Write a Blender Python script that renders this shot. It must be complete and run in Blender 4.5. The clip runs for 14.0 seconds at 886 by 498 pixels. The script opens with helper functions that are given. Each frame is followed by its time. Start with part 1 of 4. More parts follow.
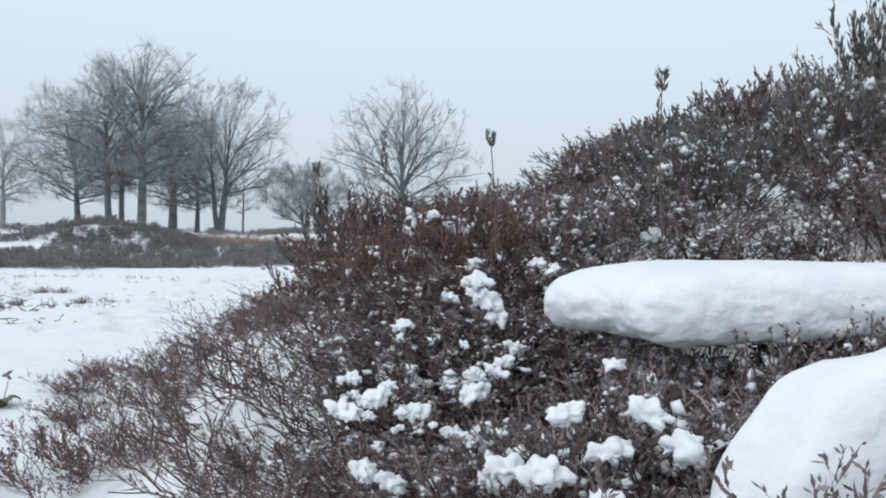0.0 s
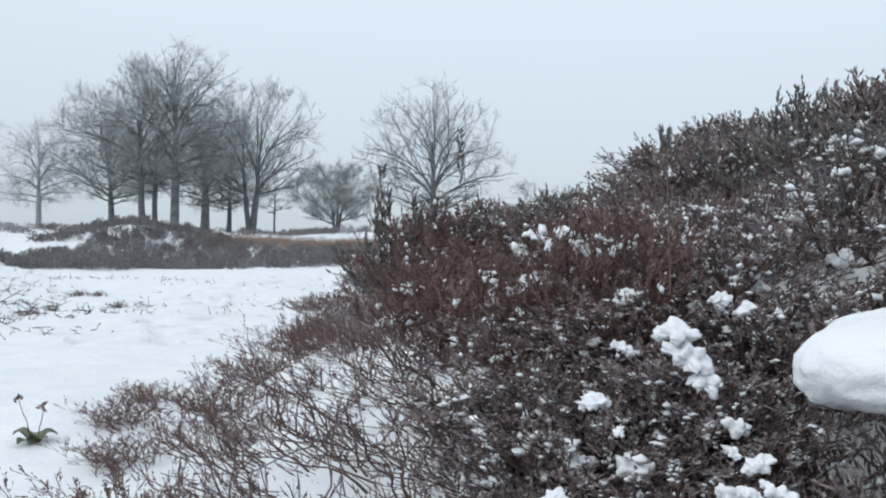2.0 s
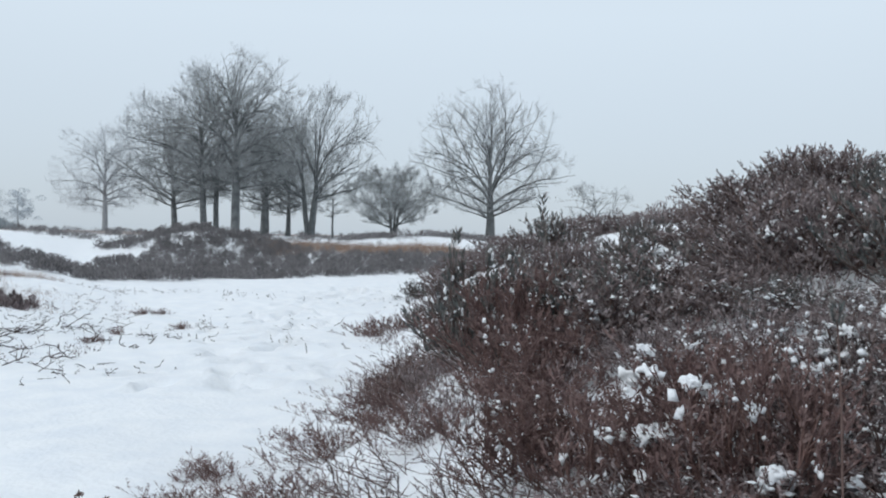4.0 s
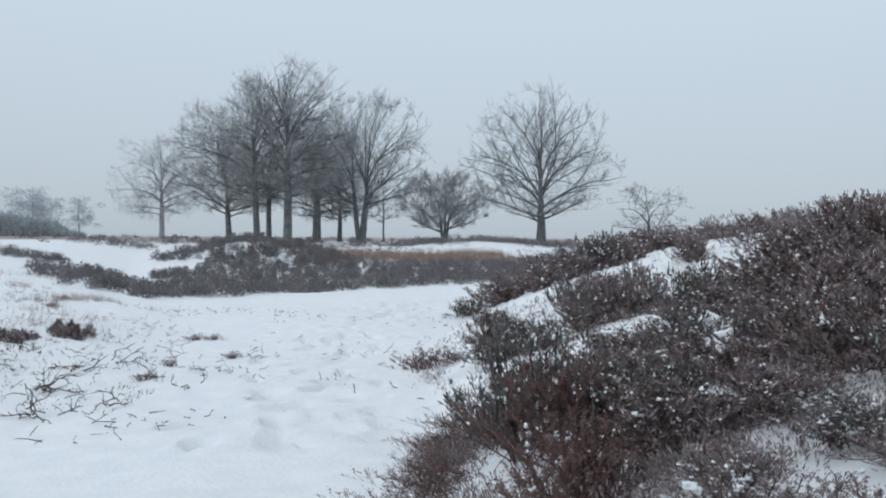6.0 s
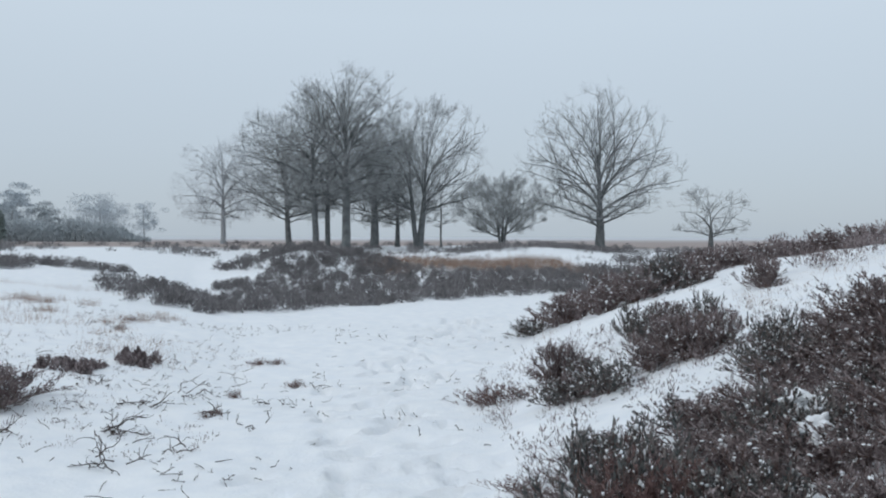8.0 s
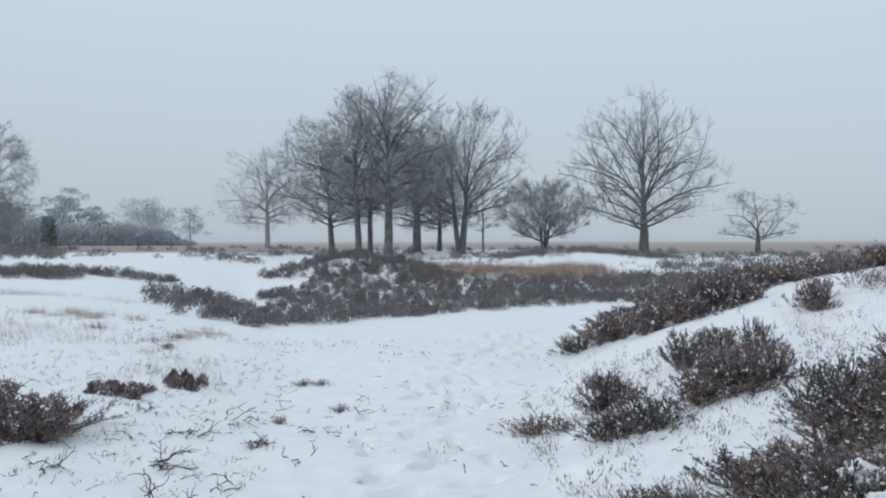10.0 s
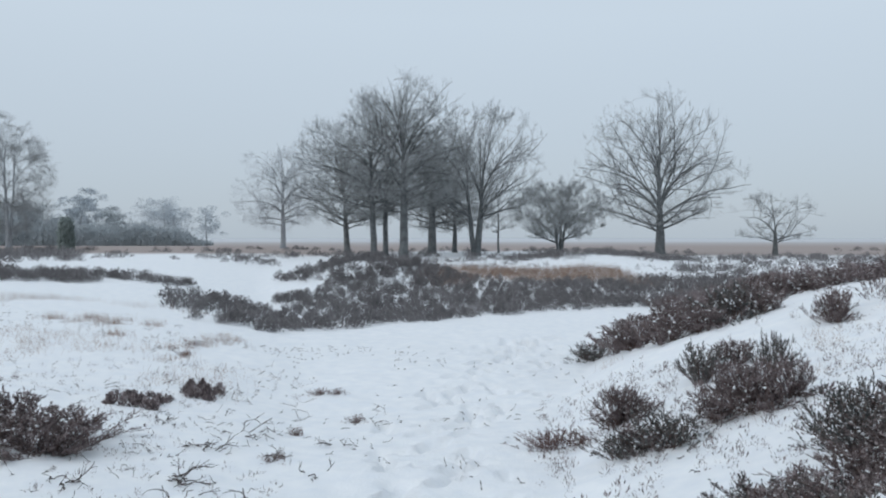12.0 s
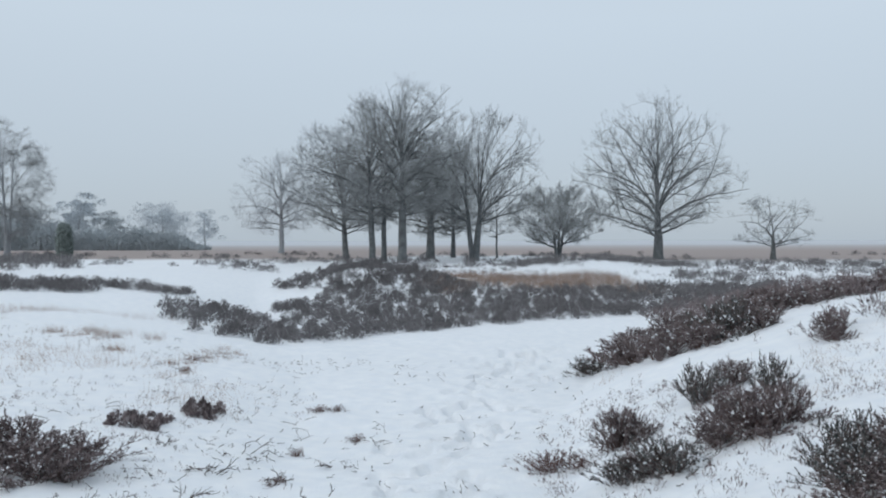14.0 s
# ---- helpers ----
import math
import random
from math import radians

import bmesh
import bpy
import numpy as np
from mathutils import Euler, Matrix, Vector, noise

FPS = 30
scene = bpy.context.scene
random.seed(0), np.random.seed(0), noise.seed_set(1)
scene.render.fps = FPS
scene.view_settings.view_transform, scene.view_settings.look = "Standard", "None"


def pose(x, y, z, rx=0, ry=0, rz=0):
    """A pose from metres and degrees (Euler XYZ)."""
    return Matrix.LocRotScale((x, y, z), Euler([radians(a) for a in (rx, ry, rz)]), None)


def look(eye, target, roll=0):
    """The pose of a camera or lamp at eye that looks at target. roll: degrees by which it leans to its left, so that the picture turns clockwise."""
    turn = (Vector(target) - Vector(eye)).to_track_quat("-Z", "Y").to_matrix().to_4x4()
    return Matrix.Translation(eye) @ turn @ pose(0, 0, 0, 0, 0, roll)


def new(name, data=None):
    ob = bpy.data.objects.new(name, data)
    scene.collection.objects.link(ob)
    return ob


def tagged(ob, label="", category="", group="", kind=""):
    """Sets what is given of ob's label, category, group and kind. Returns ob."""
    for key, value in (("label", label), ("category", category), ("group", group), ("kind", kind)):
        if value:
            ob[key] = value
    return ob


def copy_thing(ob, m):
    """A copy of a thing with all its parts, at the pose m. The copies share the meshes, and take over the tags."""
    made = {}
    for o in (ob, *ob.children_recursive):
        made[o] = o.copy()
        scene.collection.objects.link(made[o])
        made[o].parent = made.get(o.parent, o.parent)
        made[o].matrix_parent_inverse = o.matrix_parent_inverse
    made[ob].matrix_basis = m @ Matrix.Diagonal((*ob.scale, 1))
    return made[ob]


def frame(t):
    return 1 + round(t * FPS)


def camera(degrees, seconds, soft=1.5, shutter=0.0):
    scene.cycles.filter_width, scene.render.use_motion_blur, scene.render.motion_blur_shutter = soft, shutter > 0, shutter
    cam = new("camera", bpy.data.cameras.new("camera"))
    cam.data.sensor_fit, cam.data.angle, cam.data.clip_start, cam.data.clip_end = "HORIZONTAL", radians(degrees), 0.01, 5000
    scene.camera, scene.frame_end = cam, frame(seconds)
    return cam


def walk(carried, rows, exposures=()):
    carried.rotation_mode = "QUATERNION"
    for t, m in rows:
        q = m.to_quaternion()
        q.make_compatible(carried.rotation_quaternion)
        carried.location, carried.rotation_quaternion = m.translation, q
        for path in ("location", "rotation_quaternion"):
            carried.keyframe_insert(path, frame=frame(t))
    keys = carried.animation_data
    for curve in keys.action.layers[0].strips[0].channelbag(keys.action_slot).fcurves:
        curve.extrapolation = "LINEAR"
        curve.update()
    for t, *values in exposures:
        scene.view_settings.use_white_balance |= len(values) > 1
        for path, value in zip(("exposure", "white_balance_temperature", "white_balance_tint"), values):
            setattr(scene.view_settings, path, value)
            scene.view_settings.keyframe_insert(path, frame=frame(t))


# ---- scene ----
cam = camera(54.1, 14.0, 2.0)
EXPOSURES = ((0, 0.31, 6570, 10), (2.2, 0.31, 6620, 10), (5.3, 0.1, 6520, 10), (6.8, 0.0, 6480, 10), (14, 0.0, 6460, 10))
PATH = [
    (0, (0.667, -0.311, 0.458), (1.229, 1.608, 0.434), 1.2),
    (0.5, (0.656, -0.242, 0.46), (1.214, 1.678, 0.433), 1.1),
    (1, (0.648, -0.163, 0.464), (1.198, 1.76, 0.439), 1.3),
    (1.5, (0.63, -0.074, 0.473), (1.162, 1.854, 0.447), 1.3),
    (2, (0.608, 0.016, 0.488), (1.106, 1.953, 0.462), 1.3),
    (2.5, (0.588, 0.104, 0.513), (1.047, 2.051, 0.488), 1.5),
    (3, (0.56, 0.186, 0.55), (0.984, 2.141, 0.525), 1.5),
    (5.5, (0.631, 0.188, 0.874), (0.924, 2.166, 0.844), 0.5),
    (6, (0.618, 0.224, 0.924), (0.873, 2.207, 0.895), 0.4),
    (6.5, (0.614, 0.265, 0.981), (0.83, 2.253, 0.952), 0.3),
    (7, (0.604, 0.3, 1.046), (0.789, 2.292, 1.018), 0.2),
    (7.5, (0.583, 0.332, 1.107), (0.735, 2.326, 1.08), 0.2),
    (8, (0.574, 0.343, 1.174), (0.699, 2.339, 1.147), 0.1),
    (8.5, (0.567, 0.353, 1.249), (0.665, 2.351, 1.221), 0.0),
    (9, (0.561, 0.37, 1.306), (0.631, 2.369, 1.28), 0.0),
    (11.5, (0.553, 0.382, 1.478), (0.551, 2.382, 1.454), -0.1),
    (12, (0.546, 0.378, 1.5), (0.54, 2.377, 1.475), -0.0),
    (12.5, (0.541, 0.368, 1.529), (0.534, 2.368, 1.505), -0.1),
    (13, (0.54, 0.358, 1.573), (0.533, 2.358, 1.551), -0.0),
    (13.5, (0.538, 0.347, 1.622), (0.534, 2.347, 1.601), -0.1),
    (14, (0.534, 0.344, 1.663), (0.532, 2.344, 1.644), -0.1),
]
walk(cam, [(t, look(eye, target, roll)) for t, eye, target, roll in PATH], EXPOSURES)

# ---- world, sun ----
world = bpy.data.worlds.new("winter_sky")
scene.world = world
world.use_nodes = True
wn, wl = world.node_tree.nodes, world.node_tree.links
wn.clear()
w_out, w_bg = wn.new("ShaderNodeOutputWorld"), wn.new("ShaderNodeBackground")
w_tc, w_sep, w_ramp = wn.new("ShaderNodeTexCoord"), wn.new("ShaderNodeSeparateXYZ"), wn.new("ShaderNodeValToRGB")
w_sky, w_mix, w_scale = wn.new("ShaderNodeTexSky"), wn.new("ShaderNodeMixRGB"), wn.new("ShaderNodeMixRGB")
w_sky.sky_type, w_sky.sun_disc, w_sky.sun_elevation, w_sky.sun_rotation = "NISHITA", False, radians(28), radians(200)
w_scale.blend_type, w_scale.inputs["Fac"].default_value = "MULTIPLY", 1.0
w_scale.inputs["Color2"].default_value = (0.09, 0.09, 0.09, 1)
# an overcast sky: even near the horizon, brighter overhead
ramp = w_ramp.color_ramp
ramp.elements[0].position, ramp.elements[0].color = 0.0, (0.455, 0.53, 0.605, 1)
ramp.elements[1].position, ramp.elements[1].color = 1.0, (0.66, 0.745, 0.82, 1)
for place, shade in ((0.10, (0.525, 0.608, 0.692, 1)), (0.24, (0.60, 0.695, 0.785, 1))):
    ramp.elements.new(place).color = shade
w_mix.inputs["Fac"].default_value = 0.92
wl.new(w_tc.outputs["Generated"], w_sep.inputs["Vector"])
wl.new(w_sep.outputs["Z"], w_ramp.inputs["Fac"])
wl.new(w_sky.outputs["Color"], w_scale.inputs["Color1"])
wl.new(w_scale.outputs["Color"], w_mix.inputs["Color1"])
wl.new(w_ramp.outputs["Color"], w_mix.inputs["Color2"])
wl.new(w_mix.outputs["Color"], w_bg.inputs["Color"])
wl.new(w_bg.outputs["Background"], w_out.inputs["Surface"])
w_bg.inputs["Strength"].default_value = 1.0

sun = new("sun", bpy.data.lights.new("sun", "SUN"))
sun.data.energy, sun.data.angle, sun.data.color = 0.72, radians(40), (1.0, 0.985, 0.97)
sun.matrix_world = look((0, 0, 0), (0.75, 0.45, -0.75))


# ---- materials ----
def material(name, colours, rough=0.8, scale=20.0, detail=4.0, bump=0.0, bump_scale=60.0, island=0.0, spec=0.3, positions=None, object_random=0.0):
    """Noise between the colours, pushed about by each island's or object's own random value."""
    m = bpy.data.materials.new(name)
    m.use_nodes = True
    n, l = m.node_tree.nodes, m.node_tree.links
    b = n["Principled BSDF"]
    b.inputs["Roughness"].default_value = rough
    b.inputs["Specular IOR Level"].default_value = spec
    geo = n.new("ShaderNodeNewGeometry")
    tex = n.new("ShaderNodeTexNoise")
    tex.inputs["Scale"].default_value, tex.inputs["Detail"].default_value = scale, detail
    l.new(geo.outputs["Position"], tex.inputs["Vector"])
    fac = tex.outputs["Fac"]
    for amount, kind, socket in ((island, "ShaderNodeNewGeometry", "Random Per Island"), (object_random, "ShaderNodeObjectInfo", "Random")):
        if amount:
            src, mul, add = n.new(kind), n.new("ShaderNodeMath"), n.new("ShaderNodeMath")
            mul.operation, add.operation = "MULTIPLY_ADD", "ADD"
            mul.inputs[1].default_value, mul.inputs[2].default_value = amount, -amount / 2
            l.new(src.outputs[socket], mul.inputs[0])
            l.new(mul.outputs[0], add.inputs[0])
            l.new(fac, add.inputs[1])
            fac = add.outputs[0]
    r = n.new("ShaderNodeValToRGB")
    e = r.color_ramp.elements
    places = positions or [0.3 + 0.4 * i / max(1, len(colours) - 1) for i in range(len(colours))]
    e[0].position, e[0].color = places[0], (*colours[0], 1)
    e[1].position, e[1].color = places[-1], (*colours[-1], 1)
    for p, c in zip(places[1:-1], colours[1:-1]):
        e.new(p).color = (*c, 1)
    l.new(fac, r.inputs["Fac"])
    l.new(r.outputs["Color"], b.inputs["Base Color"])
    if bump:
        t2, bp = n.new("ShaderNodeTexNoise"), n.new("ShaderNodeBump")
        t2.inputs["Scale"].default_value, t2.inputs["Detail"].default_value = bump_scale, 6
        l.new(geo.outputs["Position"], t2.inputs["Vector"])
        bp.inputs["Strength"].default_value, bp.inputs["Distance"].default_value = bump, 0.02
        l.new(t2.outputs["Fac"], bp.inputs["Height"])
        l.new(bp.outputs["Normal"], b.inputs["Normal"])
    return m


SNOW = material("fresh_snow", [(0.80, 0.83, 0.87), (0.88, 0.895, 0.91)], 0.65, 14, 5, 0.35, 55, spec=0.2)
LEAF = material("heather_shoots", [(0.083, 0.071, 0.075), (0.173, 0.137, 0.136), (0.272, 0.225, 0.225), (0.404, 0.365, 0.371)], 0.75, 9, 4, island=0.7, positions=[0.1, 0.4, 0.68, 0.98])
LEAF_GREEN = material("green_heather_shoots", [(0.06, 0.069, 0.072), (0.114, 0.125, 0.122), (0.176, 0.158, 0.151), (0.274, 0.246, 0.237)], 0.75, 9, 4, island=0.7, positions=[0.1, 0.42, 0.7, 0.98])
LEAF_RED = material("red_heather_shoots", [(0.091, 0.058, 0.056), (0.157, 0.097, 0.092), (0.234, 0.166, 0.154)], 0.7, 9, 4, island=0.6, positions=[0.15, 0.5, 0.9])
# LEAF_FAR: the mist's lightening of distant heather is put into the colour
LEAF_FAR = material("hazed_heather", [(0.103, 0.099, 0.103), (0.183, 0.174, 0.178), (0.297, 0.287, 0.292)], 0.8, 1.3, 5, island=0.5, positions=[0.15, 0.5, 0.85])
WOOD = material("heather_wood", [(0.058, 0.039, 0.035), (0.12, 0.077, 0.068), (0.19, 0.134, 0.116)], 0.7, 40, 4, island=0.5, positions=[0.2, 0.5, 0.9])
WOOD_RED = material("red_heather_wood", [(0.078, 0.046, 0.041), (0.151, 0.087, 0.076), (0.23, 0.147, 0.127)], 0.7, 40, 4, island=0.5, positions=[0.2, 0.5, 0.9])
BARK = material("grey_bark", [(0.088, 0.095, 0.099), (0.128, 0.137, 0.141), (0.176, 0.186, 0.189)], 0.85, 3.5, 6, 0.6, 25, island=0.2)
TWIG = material("grey_twigs", [(0.228, 0.239, 0.244), (0.318, 0.331, 0.337)], 0.85, 2, 3, island=0.3)
# haze over the farther trees and wood, mixed into these four base colours
PALE_BARK = material("hazed_bark", [(0.28, 0.30, 0.32), (0.37, 0.39, 0.41)], 0.85, 3, 5, island=0.2)
PALE_TWIG = material("hazed_twigs", [(0.44, 0.47, 0.50), (0.53, 0.56, 0.59)], 0.85, 2, 3, island=0.2)
WOODS = material("hazed_far_wood", [(0.50, 0.55, 0.59), (0.56, 0.61, 0.65)], 0.9, 0.4, 5, island=0.1)
WOODS_DARK = material("hazed_thicket", [(0.37, 0.41, 0.435), (0.43, 0.47, 0.495)], 0.9, 0.25, 5, island=0.1)
NEEDLE = material("juniper_needles", [(0.165, 0.2, 0.192), (0.255, 0.296, 0.288)], 0.85, 5, 4, island=0.4)
DARK_TWIG = material("wet_dark_twigs", [(0.022, 0.017, 0.015), (0.05, 0.036, 0.032), (0.085, 0.06, 0.052)], 0.7, 30, 3, island=0.5, positions=[0.2, 0.5, 0.9])
GREEN = material("green_leaves", [(0.06, 0.09, 0.035), (0.12, 0.14, 0.075), (0.24, 0.25, 0.19)], 0.6, 40, 4, island=0.3)
STRAW = material("dry_grass", [(0.183, 0.121, 0.09), (0.287, 0.192, 0.145), (0.403, 0.292, 0.225)], 0.8, 3, 4, island=0.5, positions=[0.2, 0.5, 0.9])


# ---- mesh builders ----
def mesh_of(name, verts, faces, mat, smooth=True):
    """A mesh from arrays: verts (n, 3), faces a list of (m, k) index arrays."""
    me = bpy.data.meshes.new(name)
    verts = np.asarray(verts, dtype=np.float32)
    me.vertices.add(len(verts))
    me.vertices.foreach_set("co", verts.ravel())
    loops = np.concatenate([f.ravel() for f in faces]).astype(np.int32)
    sizes = np.concatenate([np.full(len(f), f.shape[1]) for f in faces]).astype(np.int32)
    me.loops.add(len(loops))
    me.loops.foreach_set("vertex_index", loops)
    me.polygons.add(len(sizes))
    me.polygons.foreach_set("loop_start", np.concatenate([[0], np.cumsum(sizes)[:-1]]).astype(np.int32))
    me.polygons.foreach_set("use_smooth", np.full(len(sizes), smooth))
    me.update(calc_edges=True)
    me.validate()
    me.materials.append(mat)
    return me


def join(*pieces):
    """One (verts, faces) out of several."""
    verts, faces, n = [], [], 0
    for v, fs in pieces:
        verts.append(v)
        faces += [f + n for f in fs]
        n += len(v)
    return np.concatenate(verts), faces


def unit(v):
    return v / np.maximum(np.linalg.norm(v, axis=-1, keepdims=True), 1e-9)


def tubes(P, R, sides):
    """Tubes along polylines P (n, k, 3) with radii R (n, k)."""
    n, k, _ = P.shape
    T = unit(np.gradient(P, axis=1))
    mean = unit(P[:, -1] - P[:, 0])
    ref = np.where(np.abs(mean[:, 2:3]) < 0.8, [[0.0, 0.0, 1.0]], [[1.0, 0.0, 0.0]])[:, None, :]
    U = unit(np.cross(T, ref))
    V = np.cross(T, U)
    a = np.arange(sides) * 2 * math.pi / sides
    ring = U[:, :, None] * np.cos(a)[:, None] + V[:, :, None] * np.sin(a)[:, None]
    verts = P[:, :, None] + ring * R[:, :, None, None]
    i = np.arange(n * k * sides).reshape(n, k, sides)
    j = np.roll(i, -1, axis=2)
    quads = np.stack([i[:, :-1], j[:, :-1], j[:, 1:], i[:, 1:]], axis=-1).reshape(-1, 4)
    return verts.reshape(-1, 3), [quads]


def spindles(P, D, L, R, sides=3):
    """Small leaf-like double cones at P, along D, of length L and radius R."""
    n = len(P)
    D = unit(D)
    ref = np.where(np.abs(D[:, 2:3]) < 0.8, [[0.0, 0.0, 1.0]], [[1.0, 0.0, 0.0]])
    U = unit(np.cross(D, ref))
    V = np.cross(D, U)
    a = np.arange(sides) * 2 * math.pi / sides
    L, R = np.broadcast_to(L, n)[:, None], np.broadcast_to(R, n)
    ring = (P + D * L * 0.45)[:, None] + (U[:, None] * np.cos(a)[:, None] + V[:, None] * np.sin(a)[:, None]) * R[:, None, None]
    verts = np.concatenate([P[:, None], ring, (P + D * L)[:, None]], axis=1)
    base = (np.arange(n) * (sides + 2))[:, None]
    tris = []
    for s in range(sides):
        q = (s + 1) % sides
        tris.append(base + np.array([[0, 1 + q, 1 + s]]))
        tris.append(base + np.array([[sides + 1, 1 + s, 1 + q]]))
    return verts.reshape(-1, 3), [np.concatenate(tris)]


def flakes(rng, P, D, L, R):
    """Small leaves: one diamond each at P, along D, of length L and half width R."""
    n = len(P)
    D = unit(D)
    U = unit(np.cross(D, rng.normal(0, 1, (n, 3))))
    L, R = np.broadcast_to(L, n)[:, None], np.broadcast_to(R, n)[:, None]
    verts = np.stack([P, P + D * L * 0.5 + U * R, P + D * L, P + D * L * 0.5 - U * R], axis=1)
    return verts.reshape(-1, 3), [np.arange(n * 4).reshape(n, 4)]


def on_lines(P, i, t):
    """Place and direction at the share t along polyline i."""
    k = P.shape[1] - 1
    s = np.clip(t, 0, 0.9999) * k
    a = s.astype(int)
    w = (s - a)[:, None]
    p0, p1 = P[i, a], P[i, a + 1]
    return p0 + (p1 - p0) * w, unit(p1 - p0)


def grow(rng, start, d, length, k, bend, up):
    """Polylines from start along d, that wander by bend and lift by up."""
    n = len(start)
    P = np.zeros((n, k, 3))
    P[:, 0] = start
    step = (np.broadcast_to(length, n) / (k - 1))[:, None]
    d = unit(d)
    for i in range(1, k):
        P[:, i] = P[:, i - 1] + d * step
        d = unit(d + rng.normal(0, bend, (n, 3)) + np.array([0, 0, 1.0]) * np.reshape(np.broadcast_to(up, n), (n, 1)))
    return P


def part(name, me, parent, label="", kind=""):
    ob = new(name, me)
    ob.parent = parent
    return tagged(ob, label, kind=kind)


def smooth_step(a, b, t):
    t = np.clip((t - a) / (b - a), 0, 1)
    return t * t * (3 - 2 * t)


# ---- ground ----
def value_noise(x, y, cell, seed):
    """Smooth noise from -1 to 1 on a grid of that cell."""
    x, y = x / cell, y / cell
    ix, iy = np.floor(x).astype(np.int64), np.floor(y).astype(np.int64)
    fx, fy = x - ix, y - iy
    fx, fy = fx * fx * (3 - 2 * fx), fy * fy * (3 - 2 * fy)

    def h(a, b):
        v = np.sin(a * 127.1 + b * 311.7 + seed * 74.7) * 43758.5453
        return (v - np.floor(v)) * 2 - 1
    return (h(ix, iy) * (1 - fx) + h(ix + 1, iy) * fx) * (1 - fy) + (h(ix, iy + 1) * (1 - fx) + h(ix + 1, iy + 1) * fx) * fy


def terrain(x, y):
    """Height of the snow: a hollow with a path, a heather dune on its right and a low bank on its left."""
    x, y = np.asarray(x, float), np.asarray(y, float)
    floor = np.interp(y, [-20, 2, 5.6, 9, 13, 16, 21, 25, 30, 36, 42, 47, 60, 90, 5000], [.05, .0, -.1, -.25, -.19, -.28, -.36, -.26, -.05, .14, .25, .38, .5, .6, .6])
    foot = np.interp(y, [-20, 0, 2.5, 3, 4, 6, 8, 10, 16, 24, 40], [.35, .45, .58, .7, 1.0, 1.3, 1.6, 1.9, 3.6, 6.5, 9])
    crest = np.interp(y, [-20, .72, 1.12, 2.6, 4.5, 6, 10, 14, 24, 40, 60], [.6, .6, 1.33, 1.33, 1.2, 1.15, 1.4, 1.3, .1, -.1, .5])
    wide = np.interp(y, [-20, 4, 6, 60], [2.4, 2.4, 3.0, 3.0])
    z = floor + (np.maximum(crest, floor) - floor) * (1 - np.exp(-np.maximum(x - foot, 0) / wide))
    z = z + 0.72 * np.exp(-((x + 2.2) / 2.3) ** 2 - ((y - 31.5) / 3.5) ** 2)
    z = z + 0.42 * np.exp(-((x - 8.0) / 4.2) ** 2 - ((y - 42.5) / 4.5) ** 2)
    bank = np.interp(y, [-20, 3, 7.5, 12, 20, 30, 45], [-1.2, -1.0, -.7, -1.4, -3.5, -6, -9])
    top = np.interp(y, [-20, 5, 12, 25, 45, 60], [.25, .3, .45, .68, .62, .6])
    z = z + (np.maximum(top, floor) - floor) * (1 - np.exp(-np.maximum(bank - x, 0) / 3.0))
    near = 1 - smooth_step(60, 120, np.abs(y) + np.abs(x) * 0.5)
    z = z + near * (0.05 * value_noise(x, y, 2.3, 1) + 0.022 * value_noise(x, y, 0.7, 2))
    z = z + 0.26 * np.exp(-((x - 3.0) / 0.5) ** 2 - ((y - 3.95) / 0.5) ** 2)
    return z


def fine_relief(x, y):
    near = 1 - smooth_step(14, 30, np.hypot(x, y))
    return near * (0.012 * value_noise(x, y, 0.24, 3) + 0.007 * value_noise(x, y, 0.10, 4))


def build_ground():
    rng = np.random.default_rng(4)
    xs = np.concatenate([-np.geomspace(3000, 8.3, 50), np.arange(-8, -1.2, 0.13), np.arange(-1.2, 2.6, 0.05), np.arange(2.6, 7.0, 0.12), np.geomspace(7.1, 3000, 50)])
    ys = np.concatenate([-np.geomspace(3000, 2.2, 20), np.arange(-2, 4.4, 0.1), np.arange(4.4, 13, 0.055), np.geomspace(13.05, 60, 90), np.geomspace(61, 3500, 45)])
    X, Y = np.meshgrid(xs, ys)
    Z = terrain(X, Y) + fine_relief(X, Y)
    # shallow footprints along the trodden line
    for k in range(210):
        py = rng.uniform(4.2, 16)
        px = np.interp(py, [4, 7, 10, 16], [0.35, 0.5, 0.9, 2.2]) + rng.normal(0, 0.33)
        a = rng.normal(0.25, 0.5)
        dx, dy = X - px, Y - py
        u, v = dx * math.cos(a) - dy * math.sin(a), dx * math.sin(a) + dy * math.cos(a)
        g = (u / 0.06) ** 2 + (v / 0.13) ** 2
        Z -= rng.uniform(0.04, 0.11) * np.exp(-g ** 3) - 0.010 * np.exp(-((g - 2.2) / 0.9) ** 2)
    n, m = X.shape
    i = np.arange(n * m).reshape(n, m)
    quads = np.stack([i[:-1, :-1], i[:-1, 1:], i[1:, 1:], i[1:, :-1]], axis=-1).reshape(-1, 4)
    me = mesh_of("ground", np.stack([X, Y, Z], -1).reshape(-1, 3), [quads], SNOW_GROUND)
    return tagged(new("ground", me), "snow-covered heath with a trodden path", "ground", kind="structure")


